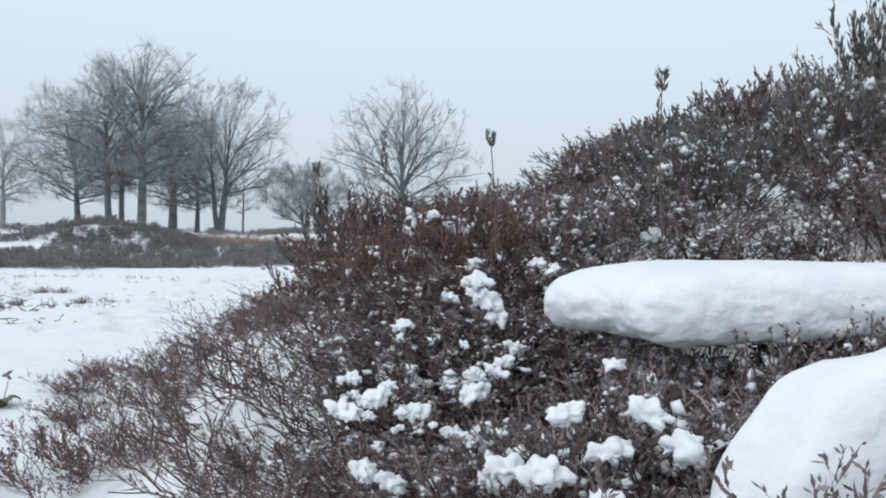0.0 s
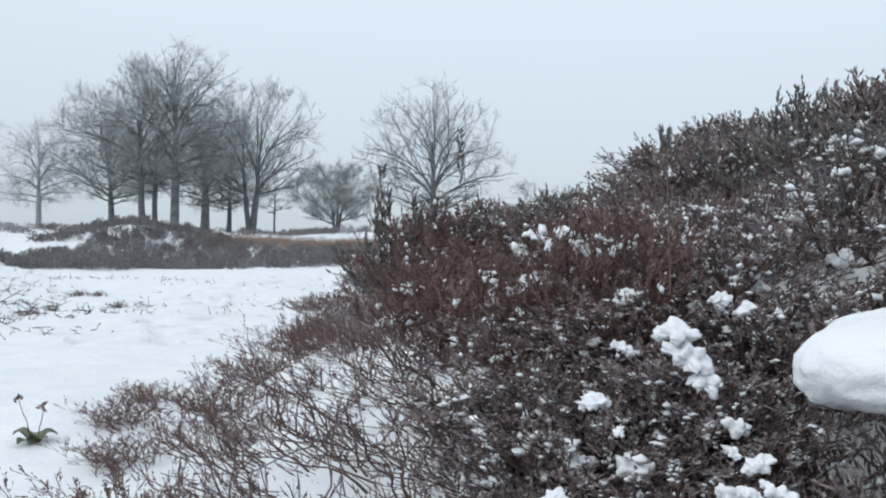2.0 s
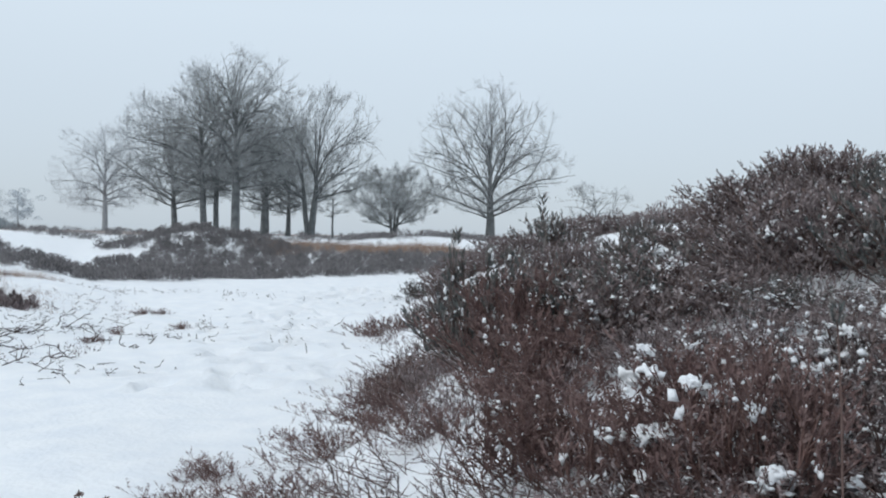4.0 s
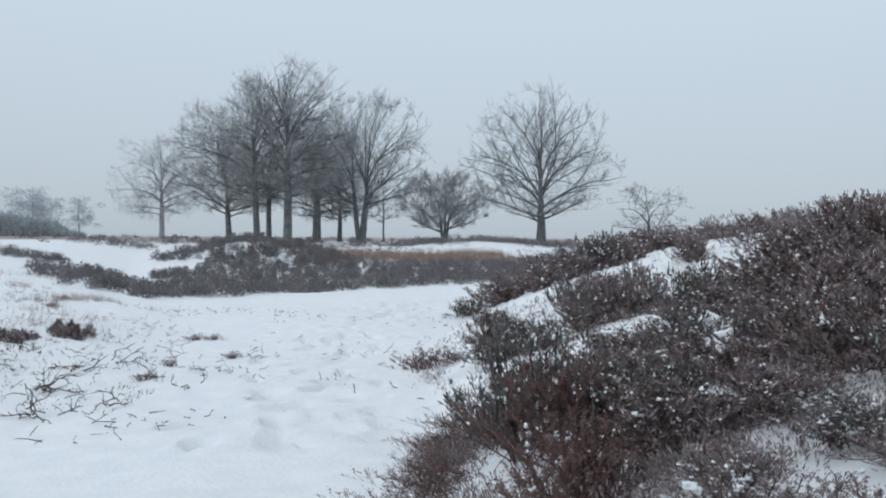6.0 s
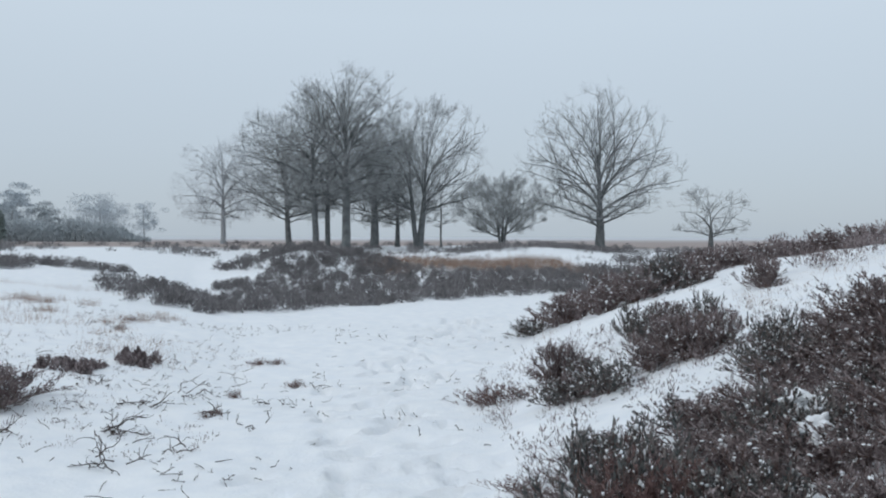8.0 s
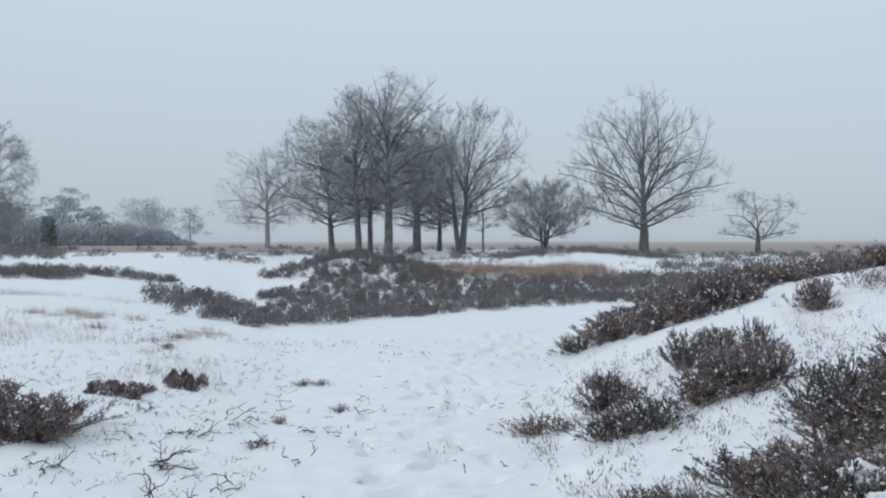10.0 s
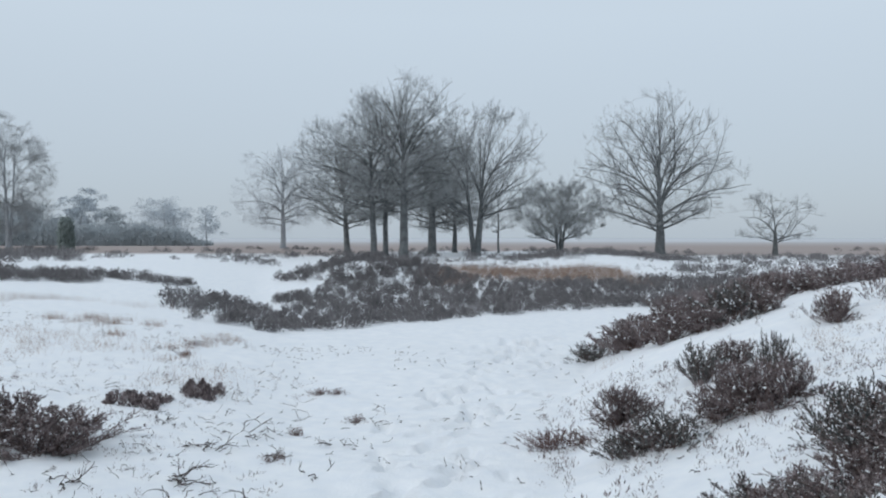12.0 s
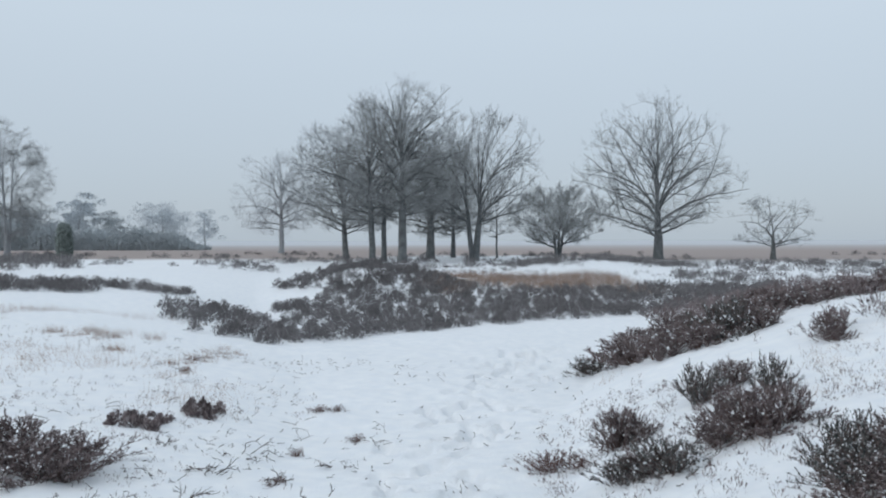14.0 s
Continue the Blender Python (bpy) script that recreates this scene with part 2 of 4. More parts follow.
def ground_material():
    """Snow, thin enough in places for brown grass to show; open grassland far out, hazed in its colour."""
    m = material("snowy_ground", [(0.79, 0.82, 0.86), (0.88, 0.895, 0.91)], 0.65, 6, 6, 0.4, 38, spec=0.2)
    n, l = m.node_tree.nodes, m.node_tree.links
    b = n["Principled BSDF"]
    old = b.inputs["Base Color"].links[0].from_socket
    geo, sep = n.new("ShaderNodeNewGeometry"), n.new("ShaderNodeSeparateXYZ")
    l.new(geo.outputs["Position"], sep.inputs["Vector"])
    field, side, away = n.new("ShaderNodeMapRange"), n.new("ShaderNodeMath"), n.new("ShaderNodeMath")
    side.operation, side.inputs[1].default_value = "SUBTRACT", 3.0
    away.operation = "ABSOLUTE"
    l.new(sep.outputs["X"], side.inputs[0])
    l.new(side.outputs[0], away.inputs[0])
    field.inputs["From Min"].default_value, field.inputs["From Max"].default_value = 72, 78
    ragged, shift, begin = n.new("ShaderNodeTexNoise"), n.new("ShaderNodeMath"), n.new("ShaderNodeMath")
    ragged.inputs["Scale"].default_value, ragged.inputs["Detail"].default_value = 0.12, 6
    l.new(geo.outputs["Position"], ragged.inputs["Vector"])
    shift.operation, shift.inputs[1].default_value = "MULTIPLY_ADD", 16.0
    begin.operation = "ADD"
    l.new(ragged.outputs["Fac"], shift.inputs[0])
    l.new(sep.outputs["Y"], shift.inputs[2])
    pr = n.new("ShaderNodeMapRange")
    pr.inputs["From Min"].default_value, pr.inputs["From Max"].default_value = 3, 12
    l.new(away.outputs[0], pr.inputs["Value"])
    # painted haze: the brown field turns to a horizon grey with distance
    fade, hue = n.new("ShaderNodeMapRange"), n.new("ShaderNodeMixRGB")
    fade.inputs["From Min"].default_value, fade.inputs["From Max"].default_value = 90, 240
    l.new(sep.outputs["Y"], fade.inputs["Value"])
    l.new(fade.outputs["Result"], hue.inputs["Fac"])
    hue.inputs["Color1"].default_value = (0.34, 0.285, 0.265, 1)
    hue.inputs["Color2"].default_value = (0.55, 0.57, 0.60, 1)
    # the field begins farther out behind the grove
    nearer, mix = n.new("ShaderNodeMath"), n.new("ShaderNodeMixRGB")
    nearer.operation, nearer.inputs[1].default_value = "MULTIPLY", 14.0
    l.new(pr.outputs["Result"], nearer.inputs[0])
    l.new(shift.outputs[0], begin.inputs[0])
    l.new(nearer.outputs[0], begin.inputs[1])
    l.new(begin.outputs[0], field.inputs["Value"])
    l.new(field.outputs["Result"], mix.inputs["Fac"])
    l.new(old, mix.inputs["Color1"])
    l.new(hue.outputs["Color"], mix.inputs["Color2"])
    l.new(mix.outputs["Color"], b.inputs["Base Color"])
    return m


SNOW_GROUND = ground_material()
build_ground()


# ---- heather ----
def heather_meshes(seed, stems, subs, shoots, leaves, radius, height, leaf_mat, lean=(0.0, 0.0), thick=1.0, low=6, rise=0.09, snow=0):
    """The meshes of one heather bush: woody stems, leafy shoots, and snow caught in it."""
    rng = np.random.default_rng(seed)
    az = rng.uniform(0, 2 * math.pi, stems)
    el = np.radians(low + (88 - low) * rng.uniform(0, 1, stems) ** 0.8)
    L = rng.uniform(0.8, 1.04, stems) / np.sqrt((np.cos(el) / radius) ** 2 + (np.sin(el) / height) ** 2)
    d = np.stack([np.cos(az) * np.cos(el), np.sin(az) * np.cos(el), np.sin(el)], -1)
    d[:, 0] += lean[0]
    d[:, 1] += lean[1]
    start = np.stack([rng.normal(0, radius * 0.16, stems), rng.normal(0, radius * 0.16, stems), np.full(stems, -0.02)], -1)
    k = 9 if lean[0] < 0 and leaves else 5 if leaves else 4
    S = grow(rng, start, d, L, k, 0.26 if k == 9 else 0.17, rise)
    SR = np.linspace(1, 0.4, k)[None] * rng.uniform(0.0022, 0.0042, (stems, 1)) * thick
    i = np.repeat(np.arange(stems), subs)
    t = rng.uniform(0.22, 1.0, len(i))
    p, q = on_lines(S, i, t)
    B = grow(rng, p, q + rng.normal(0, 0.42, (len(i), 3)) + [0, 0, 0.45], L[i] * rng.uniform(0.18, 0.36, len(i)) * (1.0 if leaves else 0.75), 3, 0.14, 0.12)
    BR = np.linspace(1, 0.5, 3)[None] * rng.uniform(0.0012, 0.002, (len(i), 1)) * thick
    wood = join(tubes(S, SR, 3), tubes(B, BR, 3) if leaves and thick != 1.0 else spindles(B[:, 0], B[:, -1] - B[:, 0], np.linalg.norm(B[:, -1] - B[:, 0], axis=1), BR[:, 0]))
    j = np.repeat(np.arange(len(B)), shoots)
    t = rng.uniform(0.2, 1.0, len(j))
    p, q = on_lines(B, j, t)
    d = q + rng.normal(0, 0.38, (len(j), 3)) + [0, 0, 0.5]
    length = rng.uniform(0.018, 0.05, len(j))
    if leaves:
        H = grow(rng, p, d, length, 3, 0.10, 0.1)
        k = np.repeat(np.arange(len(H)), leaves)
        t = rng.uniform(0.02, 1.0, len(k)) ** 0.75
        lp, lq = on_lines(H, k, t)
        leaf = flakes(rng, lp, lq + rng.normal(0, 0.45, (len(k), 3)), rng.uniform(0.006, 0.013, len(k)), rng.uniform(0.0012, 0.0024, len(k)))
        foliage = join(flakes(rng, p, d, length, 0.0014), leaf)
    else:
        foliage = flakes(rng, p, d, length * 0.6, rng.uniform(0.0019, 0.0036, len(j)) * thick)
    made = [("branchwork", mesh_of("branchwork", *wood, WOOD_RED if leaf_mat is LEAF_RED else WOOD), "", ""), ("foliage", mesh_of("foliage", *foliage, leaf_mat), "", "")]
    if snow:
        upper = p[p[:, 2] > height * 0.35]
        spots = upper[rng.integers(0, len(upper), snow)]
        # each clump is a few crumbs held one above the other along a shoot
        i = np.repeat(np.arange(snow), rng.integers(1, 4, snow))
        size = (0.0018 + 0.0056 * rng.uniform(0, 1, snow) ** 1.9)[i]
        crumbs = spots[i] + rng.normal(0, 1.0, (len(i), 3)) * size[:, None] * [0.95, 0.95, 1.6]
        made.append(("snow", mesh_of("snow", *snow_crumbs(rng, len(i), crumbs, 0.6, 1.3, size, 0.3, 1.45), SNOW), "small clumps of white snow", "stuff"))
    return made


CRUMB = np.array([[1, 0, 0], [0, 1, 0], [-1, 0, 0], [0, -1, 0], [0, 0, 1], [0, 0, -1]], float)
CRUMB_FACES = np.array([[0, 1, 4], [1, 2, 4], [2, 3, 4], [3, 0, 4], [1, 0, 5], [2, 1, 5], [3, 2, 5], [0, 3, 5]])


def snow_crumbs(rng, n, places, small, large, size, dent, stretch):
    """Uneven lumps, each with its own dents and its own lengths of axis."""
    shape, faces = CRUMB, CRUMB_FACES
    r = (rng.uniform(small, large, n) * size)[:, None, None]
    dents = 1 + rng.normal(0, dent, (n, len(shape), 1))
    axes = np.stack([rng.uniform(0.6, 1.3, n), rng.uniform(0.6, 1.3, n), rng.uniform(0.8, 1.6, n)], -1)[:, None]
    turn = np.linalg.qr(rng.normal(0, 1, (n, 3, 3)))[0]
    v = places[:, None] + np.einsum('nij,nkj->nki', turn, shape[None] * dents * axes) * r * [1, 1, stretch]
    f = faces[None] + (np.arange(n) * len(shape))[:, None, None]
    return v.reshape(-1, 3), [f.reshape(-1, 3)]


def heather_thing(made, label, group):
    bush = tagged(new("heather_bush"), label, "heather", group)
    for name, me, text, kind in made:
        part(name, me, bush, text, kind)
    return bush


def put_bush(proto, x, y, wide, high, turn, tip=0.0):
    z = float(terrain(x, y)) - 0.01
    m = pose(x, y, z, tip, tip * 0.4, turn) @ Matrix.Diagonal((wide, wide, high, 1))
    return copy_thing(proto, m)


def protos(label, group, count, **kw):
    return [heather_thing(heather_meshes(seed=kw["seed"] + i, **{k: v for k, v in kw.items() if k != "seed"}), label, group) for i in range(count)]


NEAR = "heather bushes on the near dune"
SLOPE = "heather bushes on the snowy slope"
fine = protos("dense brown heather bush with snow caught in its shoots", NEAR, 2, seed=11, stems=38, subs=7, shoots=4, leaves=6, radius=0.24, height=0.28, leaf_mat=LEAF, snow=140)
green = protos("dark green-brown heather bush with snow in its shoots", NEAR, 1, seed=21, stems=38, subs=7, shoots=4, leaves=6, radius=0.24, height=0.28, leaf_mat=LEAF_GREEN, snow=110)
rusty = protos("upright rust-brown heather bush with a little snow in it", NEAR, 2, seed=25, stems=38, subs=7, shoots=5, leaves=6, radius=0.24, height=0.28, leaf_mat=LEAF_RED, thick=0.75, snow=40)
red = protos("sprawling reddish-brown heather with bare woody stems", NEAR, 2, seed=31, stems=36, subs=6, shoots=4, leaves=4, radius=0.36, height=0.20, leaf_mat=LEAF_RED, lean=(-0.7, 0.0), low=6, rise=0.07, thick=0.55, snow=16)
bare = protos("bare curved heather stems bent low over the snow", NEAR, 1, seed=36, stems=24, subs=4, shoots=2, leaves=1, radius=0.46, height=0.16, leaf_mat=LEAF, lean=(-0.8, 0.0), low=3, rise=0.08, thick=0.74)
mids = protos("dark brown heather bush standing in the snow", SLOPE, 3, seed=41, stems=50, subs=14, shoots=7, leaves=0, radius=0.27, height=0.29, leaf_mat=LEAF, low=3, thick=1.1, snow=130)
mids += protos("dark green-brown heather bush in the snow", SLOPE, 1, seed=48, stems=50, subs=14, shoots=7, leaves=0, radius=0.27, height=0.29, leaf_mat=LEAF_GREEN, low=3, thick=1.1, snow=140)
reds = protos("low reddish heather with bare twigs over the snow", SLOPE, 1, seed=51, stems=50, subs=5, shoots=8, leaves=0, radius=0.36, height=0.20, leaf_mat=LEAF_RED, lean=(-0.5, -0.1), low=3, thick=0.9)
used = set()


def settle(proto, *where):
    """The first one placed is the prototype itself, the others are its copies."""
    x, y, wide, high, turn = where[:5]
    if proto.name in used:
        return put_bush(proto, *where)
    used.add(proto.name)
    z = float(terrain(x, y)) - 0.01
    proto.matrix_basis = pose(x, y, z, 0, 0, turn) @ Matrix.Diagonal((wide, wide, high, 1))
    return proto


def place_heather():
    rng = np.random.default_rng(8)
    # the near dune: fine bushes beside the first standpoint, plainer ones behind
    rows = [(1.18, 0.6), (1.32, 0.57), (1.46, 0.58), (1.62, 0.57), (1.8, 0.6), (1.05, 0.36), (1.1, 0.56), (1.14, 0.46), (1.22, 0.39), (1.33, 0.37), (1.22, 0.27), (1.4, 0.22), (1.08, 0.43), (1.16, 0.34), (0.98, 0.26), (1.16, 0.16), (0.86, 0.04), (0.95, 0.02), (1.06, 0.04), (1.0, 0.12), (1.14, 0.0), (1.26, 0.02), (0.92, 0.8), (1.0, 0.68), (1.08, 0.64), (0.94, 0.6), (1.06, 0.40), (1.16, 0.41), (1.28, 0.39), (1.4, 0.4), (1.52, 0.4), (1.64, 0.42), (1.12, 0.86), (1.04, 1.0), (0.96, 1.05), (1.1, 0.98), (1.18, 1.06), (1.26, 1.0), (1.14, 1.12), (1.06, 1.1), (1.06, 0.3), (1.28, 0.46), (1.02, 0.52), (0.97, 0.74), (1.22, 0.72), (1.02, 0.9), (1.45, 0.66), (1.68, 0.72), (1.5, 0.42), (1.18, 0.93), (1.42, 0.93), (1.66, 0.94), (1.9, 0.95), (2.15, 0.96), (1.3, 1.12), (1.55, 1.14), (1.2, 1.3), (1.45, 1.36)]
    y = 0.98
    while y < 4.7:
        left = np.interp(y, [0.9, 1.5, 2.4, 3, 3.6, 4.1, 4.25, 4.7], [1.1, 1.13, 1.14, 1.32, 1.5, 1.62, 2.55, 2.65])
        right = np.interp(y, [0.9, 3.6, 4.7], [2.9, 3.2, 3.0])
        x = left
        while x < right:
            rows.append((x + rng.normal(0, 0.05), y + rng.normal(0, 0.05)))
            x += 0.27 + 0.012 * y
        y += 0.23 + 0.018 * y
    rows += [(2.72, 3.95), (2.95, 3.85), (2.85, 4.15), (3.15, 4.1), (3.2, 3.75), (2.6, 3.7)]
    for x, y in rows:
        rng = np.random.default_rng(int(x * 1000) * 7919 + int(y * 1000) + 50000)
        dist = math.hypot(x - 0.65, y)
        tall = rng.uniform(0.82, 1.08) * np.interp(y, [0.0, 0.12, 0.16, 0.36, 0.47, 0.56, 0.85, 1.2], [1.3, 1.2, 0.7, 1.05, 1.05, 0.62, 0.72, 0.95])
        if y > 1.2:
            low = np.interp(x, [1.0, 1.28, 1.42, 1.75, 2.1, 2.8], [0.98, 0.98, 0.62, 0.58, 0.8, 1.0])
            tall *= np.interp(y, [1.2, 1.7], [max(low, 1.0), low])
        if ((x - 2.35) / 0.3) ** 2 + ((y - 3.45) / 0.27) ** 2 < 1:
            if rng.uniform() < 0.75:
                continue
            tall *= 0.5
        if math.hypot(x - 1.91, y - 2.47) < 0.13:
            continue
        if x > 1.45 and y < 1.9:
            tall *= 1.32 if x > 1.8 else 1.0
        if x > 2.1 and 1.9 <= y < 3.4:
            tall *= 0.9
        if x > 2.5 and 3.4 <= y < 4.3:
            tall *= 0.76
        if y > 3.1 and x < 2.55:
            tall *= np.interp(y, [3.1, 3.5, 4.2, 4.7], [0.98, 0.82, 0.7, 0.42])
        if x < 1.35 and 0.95 < y < 2.1:
            tall *= 0.87
        if x < 1.3 and 1.1 < y < 3.4 and rng.uniform() < 0.7:
            kind = rusty[rng.integers(2)]
        elif dist < 2.3:
            kind = green[0] if x > 1.5 and rng.uniform() < 0.55 else fine[rng.integers(2)]
        else:
            kind = mids[rng.choice(4, p=[0.28, 0.27, 0.2, 0.25])]
        settle(kind, x, y, rng.uniform(0.85, 1.1) * np.interp(y, [1.5, 3.0], [1.0, 1.15]), tall, rng.uniform(0, 360))
    # sprawling red fringe towards the path
    for x, y, s in ((0.88, 0.60, 0.8), (0.50, 1.36, 0.8), (0.62, 1.2, 0.75), (0.76, 0.95, 0.65), (0.66, 1.75, 0.85), (0.45, 1.9, 0.75), (0.42, 2.65, 0.75), (0.42, 2.3, 0.85), (0.66, 2.1, 1.05), (0.74, 2.6, 1.05), (0.95, 2.2, 0.95), (0.98, 2.95, 1.0), (1.2, 3.45, 0.9), (0.9, 2.75, 1.0), (1.02, 3.3, 0.9), (1.1, 3.65, 0.85), (1.08, 3.95, 0.75), (1.2, 4.15, 0.8)):
        settle(red[rng.integers(2)], x, y, s, s * 0.72, rng.uniform(-35, 35))
    for x, y, s in ((0.80, 0.88, 0.95), (0.86, 1.15, 1.0), (0.92, 0.98, 0.9), (0.84, 1.4, 1.0), (0.84, 1.95, 1.05), (0.72, 1.2, 0.9), (0.7, 1.5, 0.9), (0.98, 1.25, 0.9), (0.98, 1.6, 0.95), (1.05, 3.1, 1.0), (1.14, 3.35, 1.05), (1.22, 3.6, 1.1), (1.32, 3.85, 1.0), (1.38, 4.1, 0.95), (1.5, 4.3, 0.9), (1.02, 2.8, 1.0)):
        settle(bare[0], x, y, s, s * 0.8, rng.uniform(-35, 35))
    # single bushes on the slope and on the left bank: place, width, height
    for x, y, w, h, low in SINGLE:
        settle(reds[0] if low else mids[rng.integers(4)], x, y, w / 0.46, h / 0.29, rng.uniform(-30, 30) if low else rng.uniform(0, 360))


SINGLE = (
    (1.98, 7.3, 0.44, 0.32, 0), (1.88, 7.1, 0.4, 0.28, 0), (2.08, 7.15, 0.32, 0.18, 0), (1.4, 7.05, 0.5, 0.2, 1), (2.0, 6.0, 0.66, 0.18, 0), (1.86, 6.2, 0.5, 0.18, 0), (1.72, 6.1, 0.5, 0.13, 0), (2.7, 6.2, 0.6, 0.28, 0), (2.42, 6.3, 0.58, 0.24, 0), (2.92, 6.35, 0.46, 0.33, 0), (2.62, 6.7, 0.5, 0.26, 0),
    (2.75, 7.8, 0.5, 0.25, 0), (3.1, 8.0, 0.5, 0.27, 0), (3.2, 7.4, 0.4, 0.24, 0), (3.15, 10.6, 0.75, 0.31, 0), (3.5, 10.4, 0.85, 0.37, 0), (3.9, 10.6, 0.9, 0.37, 0), (3.0, 11.5, 0.8, 0.31, 0), (3.45, 11.3, 0.9, 0.37, 0), (4.3, 10.7, 0.8, 0.33, 0),
    (2.85, 4.75, 0.65, 0.18, 0), (3.1, 4.85, 0.65, 0.22, 0), (-2.5, 6.4, 0.79, 0.29, 0), (-2.95, 6.4, 0.62, 0.28, 0), (1.62, 7.0, 0.5, 0.2, 1), (2.6, 12.5, 0.7, 0.21, 0), (2.95, 12.3, 0.85, 0.31, 0), (3.35, 12.1, 0.9, 0.37, 0), (3.75, 11.8, 0.9, 0.37, 0),
    (4.15, 11.6, 0.9, 0.33, 0), (3.3, 12.7, 0.9, 0.37, 0), (3.85, 12.4, 0.9, 0.33, 0), (4.55, 11.7, 0.8, 0.3, 0), (4.6, 11.9, 0.9, 0.32, 0), (5.0, 12.1, 0.9, 0.3, 0), (5.4, 12.2, 0.9, 0.3, 0), (5.9, 12.4, 0.9, 0.3, 0), (6.4, 12.5, 0.9, 0.3, 0), (6.9, 12.6, 0.9, 0.28, 0), (7.3, 12.2, 0.9, 0.28, 0),
    (4.4, 8.9, 0.45, 0.26, 0), (4.55, 9.3, 0.35, 0.3, 0), (-2.2, 6.6, 0.79, 0.28, 0), (-2.65, 6.75, 0.7, 0.33, 0), (-2.1, 6.3, 0.35, 0.17, 0),
    (-3.1, 6.9, 0.7, 0.33, 0), (-0.8, 9.9, 0.26, 0.16, 1), (-0.62, 9.95, 0.22, 0.14, 1), (-0.26, 8.5, 0.2, 0.15, 1), (-0.72, 7.85, 0.14, 0.15, 1), (-2.63, 11.0, 0.2, 0.14, 1), (-2.75, 11.8, 0.24, 0.14, 1), (-0.68, 6.7, 0.22, 0.12, 1), (-2.2, 6.25, 0.66, 0.28, 0),
    (-2.6, 6.1, 0.35, 0.17, 1),
)
place_heather()


def far_heather(name, label, places, seed, mat, each=200, leaf=0.65, broad=1.0):
    """Many low bushes, past counting, as one mesh. places: rows of x, y, width, height."""
    rng = np.random.default_rng(seed)
    places = np.asarray(places)
    n = len(places)
    z = terrain(places[:, 0], places[:, 1])
    i = np.repeat(np.arange(n), each)
    az, el = rng.uniform(0, 2 * math.pi, len(i)), np.radians(rng.uniform(8, 88, len(i)))
    d = np.stack([np.cos(az) * np.cos(el), np.sin(az) * np.cos(el), np.sin(el)], -1)
    reach = rng.uniform(0.35, 1.0, len(i))[:, None]
    size = np.stack([places[i, 2] / 2, places[i, 2] / 2, places[i, 3]], -1)
    p = np.stack([places[i, 0], places[i, 1], z[i]], -1) + d * size * reach * 0.8
    length = places[i, 3] * rng.uniform(0.25, 0.55, len(i)) * leaf
    body = flakes(rng, p - [0, 0, 0.02], d * [1, 1, 0.7] + [0, 0, 0.8] + rng.normal(0, 0.3, (len(i), 3)), length, length * broad * rng.uniform(0.06, 0.13, len(i)))
    me = mesh_of(name, *body, mat)
    return tagged(new(name, me), label, "heather", kind="stuff")


def strewn(seed, n, x0, x1, y0, y1, keep, wide, high):
    rng = np.random.default_rng(seed)
    x, y = rng.uniform(x0, x1, n), rng.uniform(y0, y1, n)
    ok = keep(x, y)
    x, y = x[ok], y[ok]
    s = rng.uniform(0.7, 1.3, len(x))
    return np.stack([x, y, wide * s, high * s], -1)


def band_keep(x, y):
    front = np.interp(x, [-9, -5.7, -4.6, -3.2, -2.6, -1.2, -0.3, 1.1, 2.8, 4.6, 6.5, 12], [32, 19.2, 16.6, 15.6, 16.0, 17.3, 18.6, 20.6, 21.5, 22.5, 23, 24])
    back = np.interp(x, [-9, -5.7, -4, -1, 1.5, 4, 9, 14], [20, 20, 25, 34, 31, 30, 30, 31])
    open_snow = 0.6 * value_noise(x, y, 2.2, 9) + 0.5 * value_noise(x, y, 0.9, 29) > np.interp(x, [-6, -2, 4], [0.24, 0.42, 0.6])
    return (y > front) & (y < back) & ~open_snow


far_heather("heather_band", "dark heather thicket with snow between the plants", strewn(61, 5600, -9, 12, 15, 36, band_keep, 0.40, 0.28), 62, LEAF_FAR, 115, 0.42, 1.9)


def ridge_keep(x, y):
    foot = np.interp(y, [9, 12, 16, 20, 24], [5.4, 4.2, 4.4, 5.2, 6.5])
    return (x > foot + 0.5 * value_noise(x, y, 1.5, 11)) & (value_noise(x, y, 1.8, 12) > -0.25)


far_heather("dune_heather", "brown heather covering the crest of the dune", strewn(63, 620, 4, 14, 9, 25, ridge_keep, 0.6, 0.36), 64, LEAF, 300, 0.3)
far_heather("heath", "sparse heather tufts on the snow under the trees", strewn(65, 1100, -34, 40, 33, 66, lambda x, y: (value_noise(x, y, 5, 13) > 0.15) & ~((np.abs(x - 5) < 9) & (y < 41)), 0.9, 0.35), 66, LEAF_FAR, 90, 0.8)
far_heather("hill_heather", "dark heather along the crest of a snowy hill", strewn(111, 320, 3.5, 13, 40.6, 45, lambda x, y: value_noise(x, y, 2.2, 41) > -0.25, 0.7, 0.34), 112, LEAF_FAR, 110, 0.5)
far_heather("grove_litter", "low tufts and leaf litter on the snow before the grove", strewn(113, 2600, -5, 13, 32, 48, lambda x, y: (value_noise(x, y, 1.6, 43) > 0.0) & ((x < 5) | (value_noise(x, y, 0.8, 44) > 0.3)), 0.3, 0.15), 114, LEAF_FAR, 26, 0.8)
far_heather("left_heather", "dark heather strips on the snowy bank", strewn(67, 1700, -17, -6.4, 19.5, 27, lambda x, y: (np.abs(y - 22.6 - 0.25 * (x + 9) - 0.8 * value_noise(x, y, 1.7, 24)) < 1.3) & (value_noise(x, y, 1.1, 14) > -0.3), 0.55, 0.24), 68, LEAF_FAR, 130)
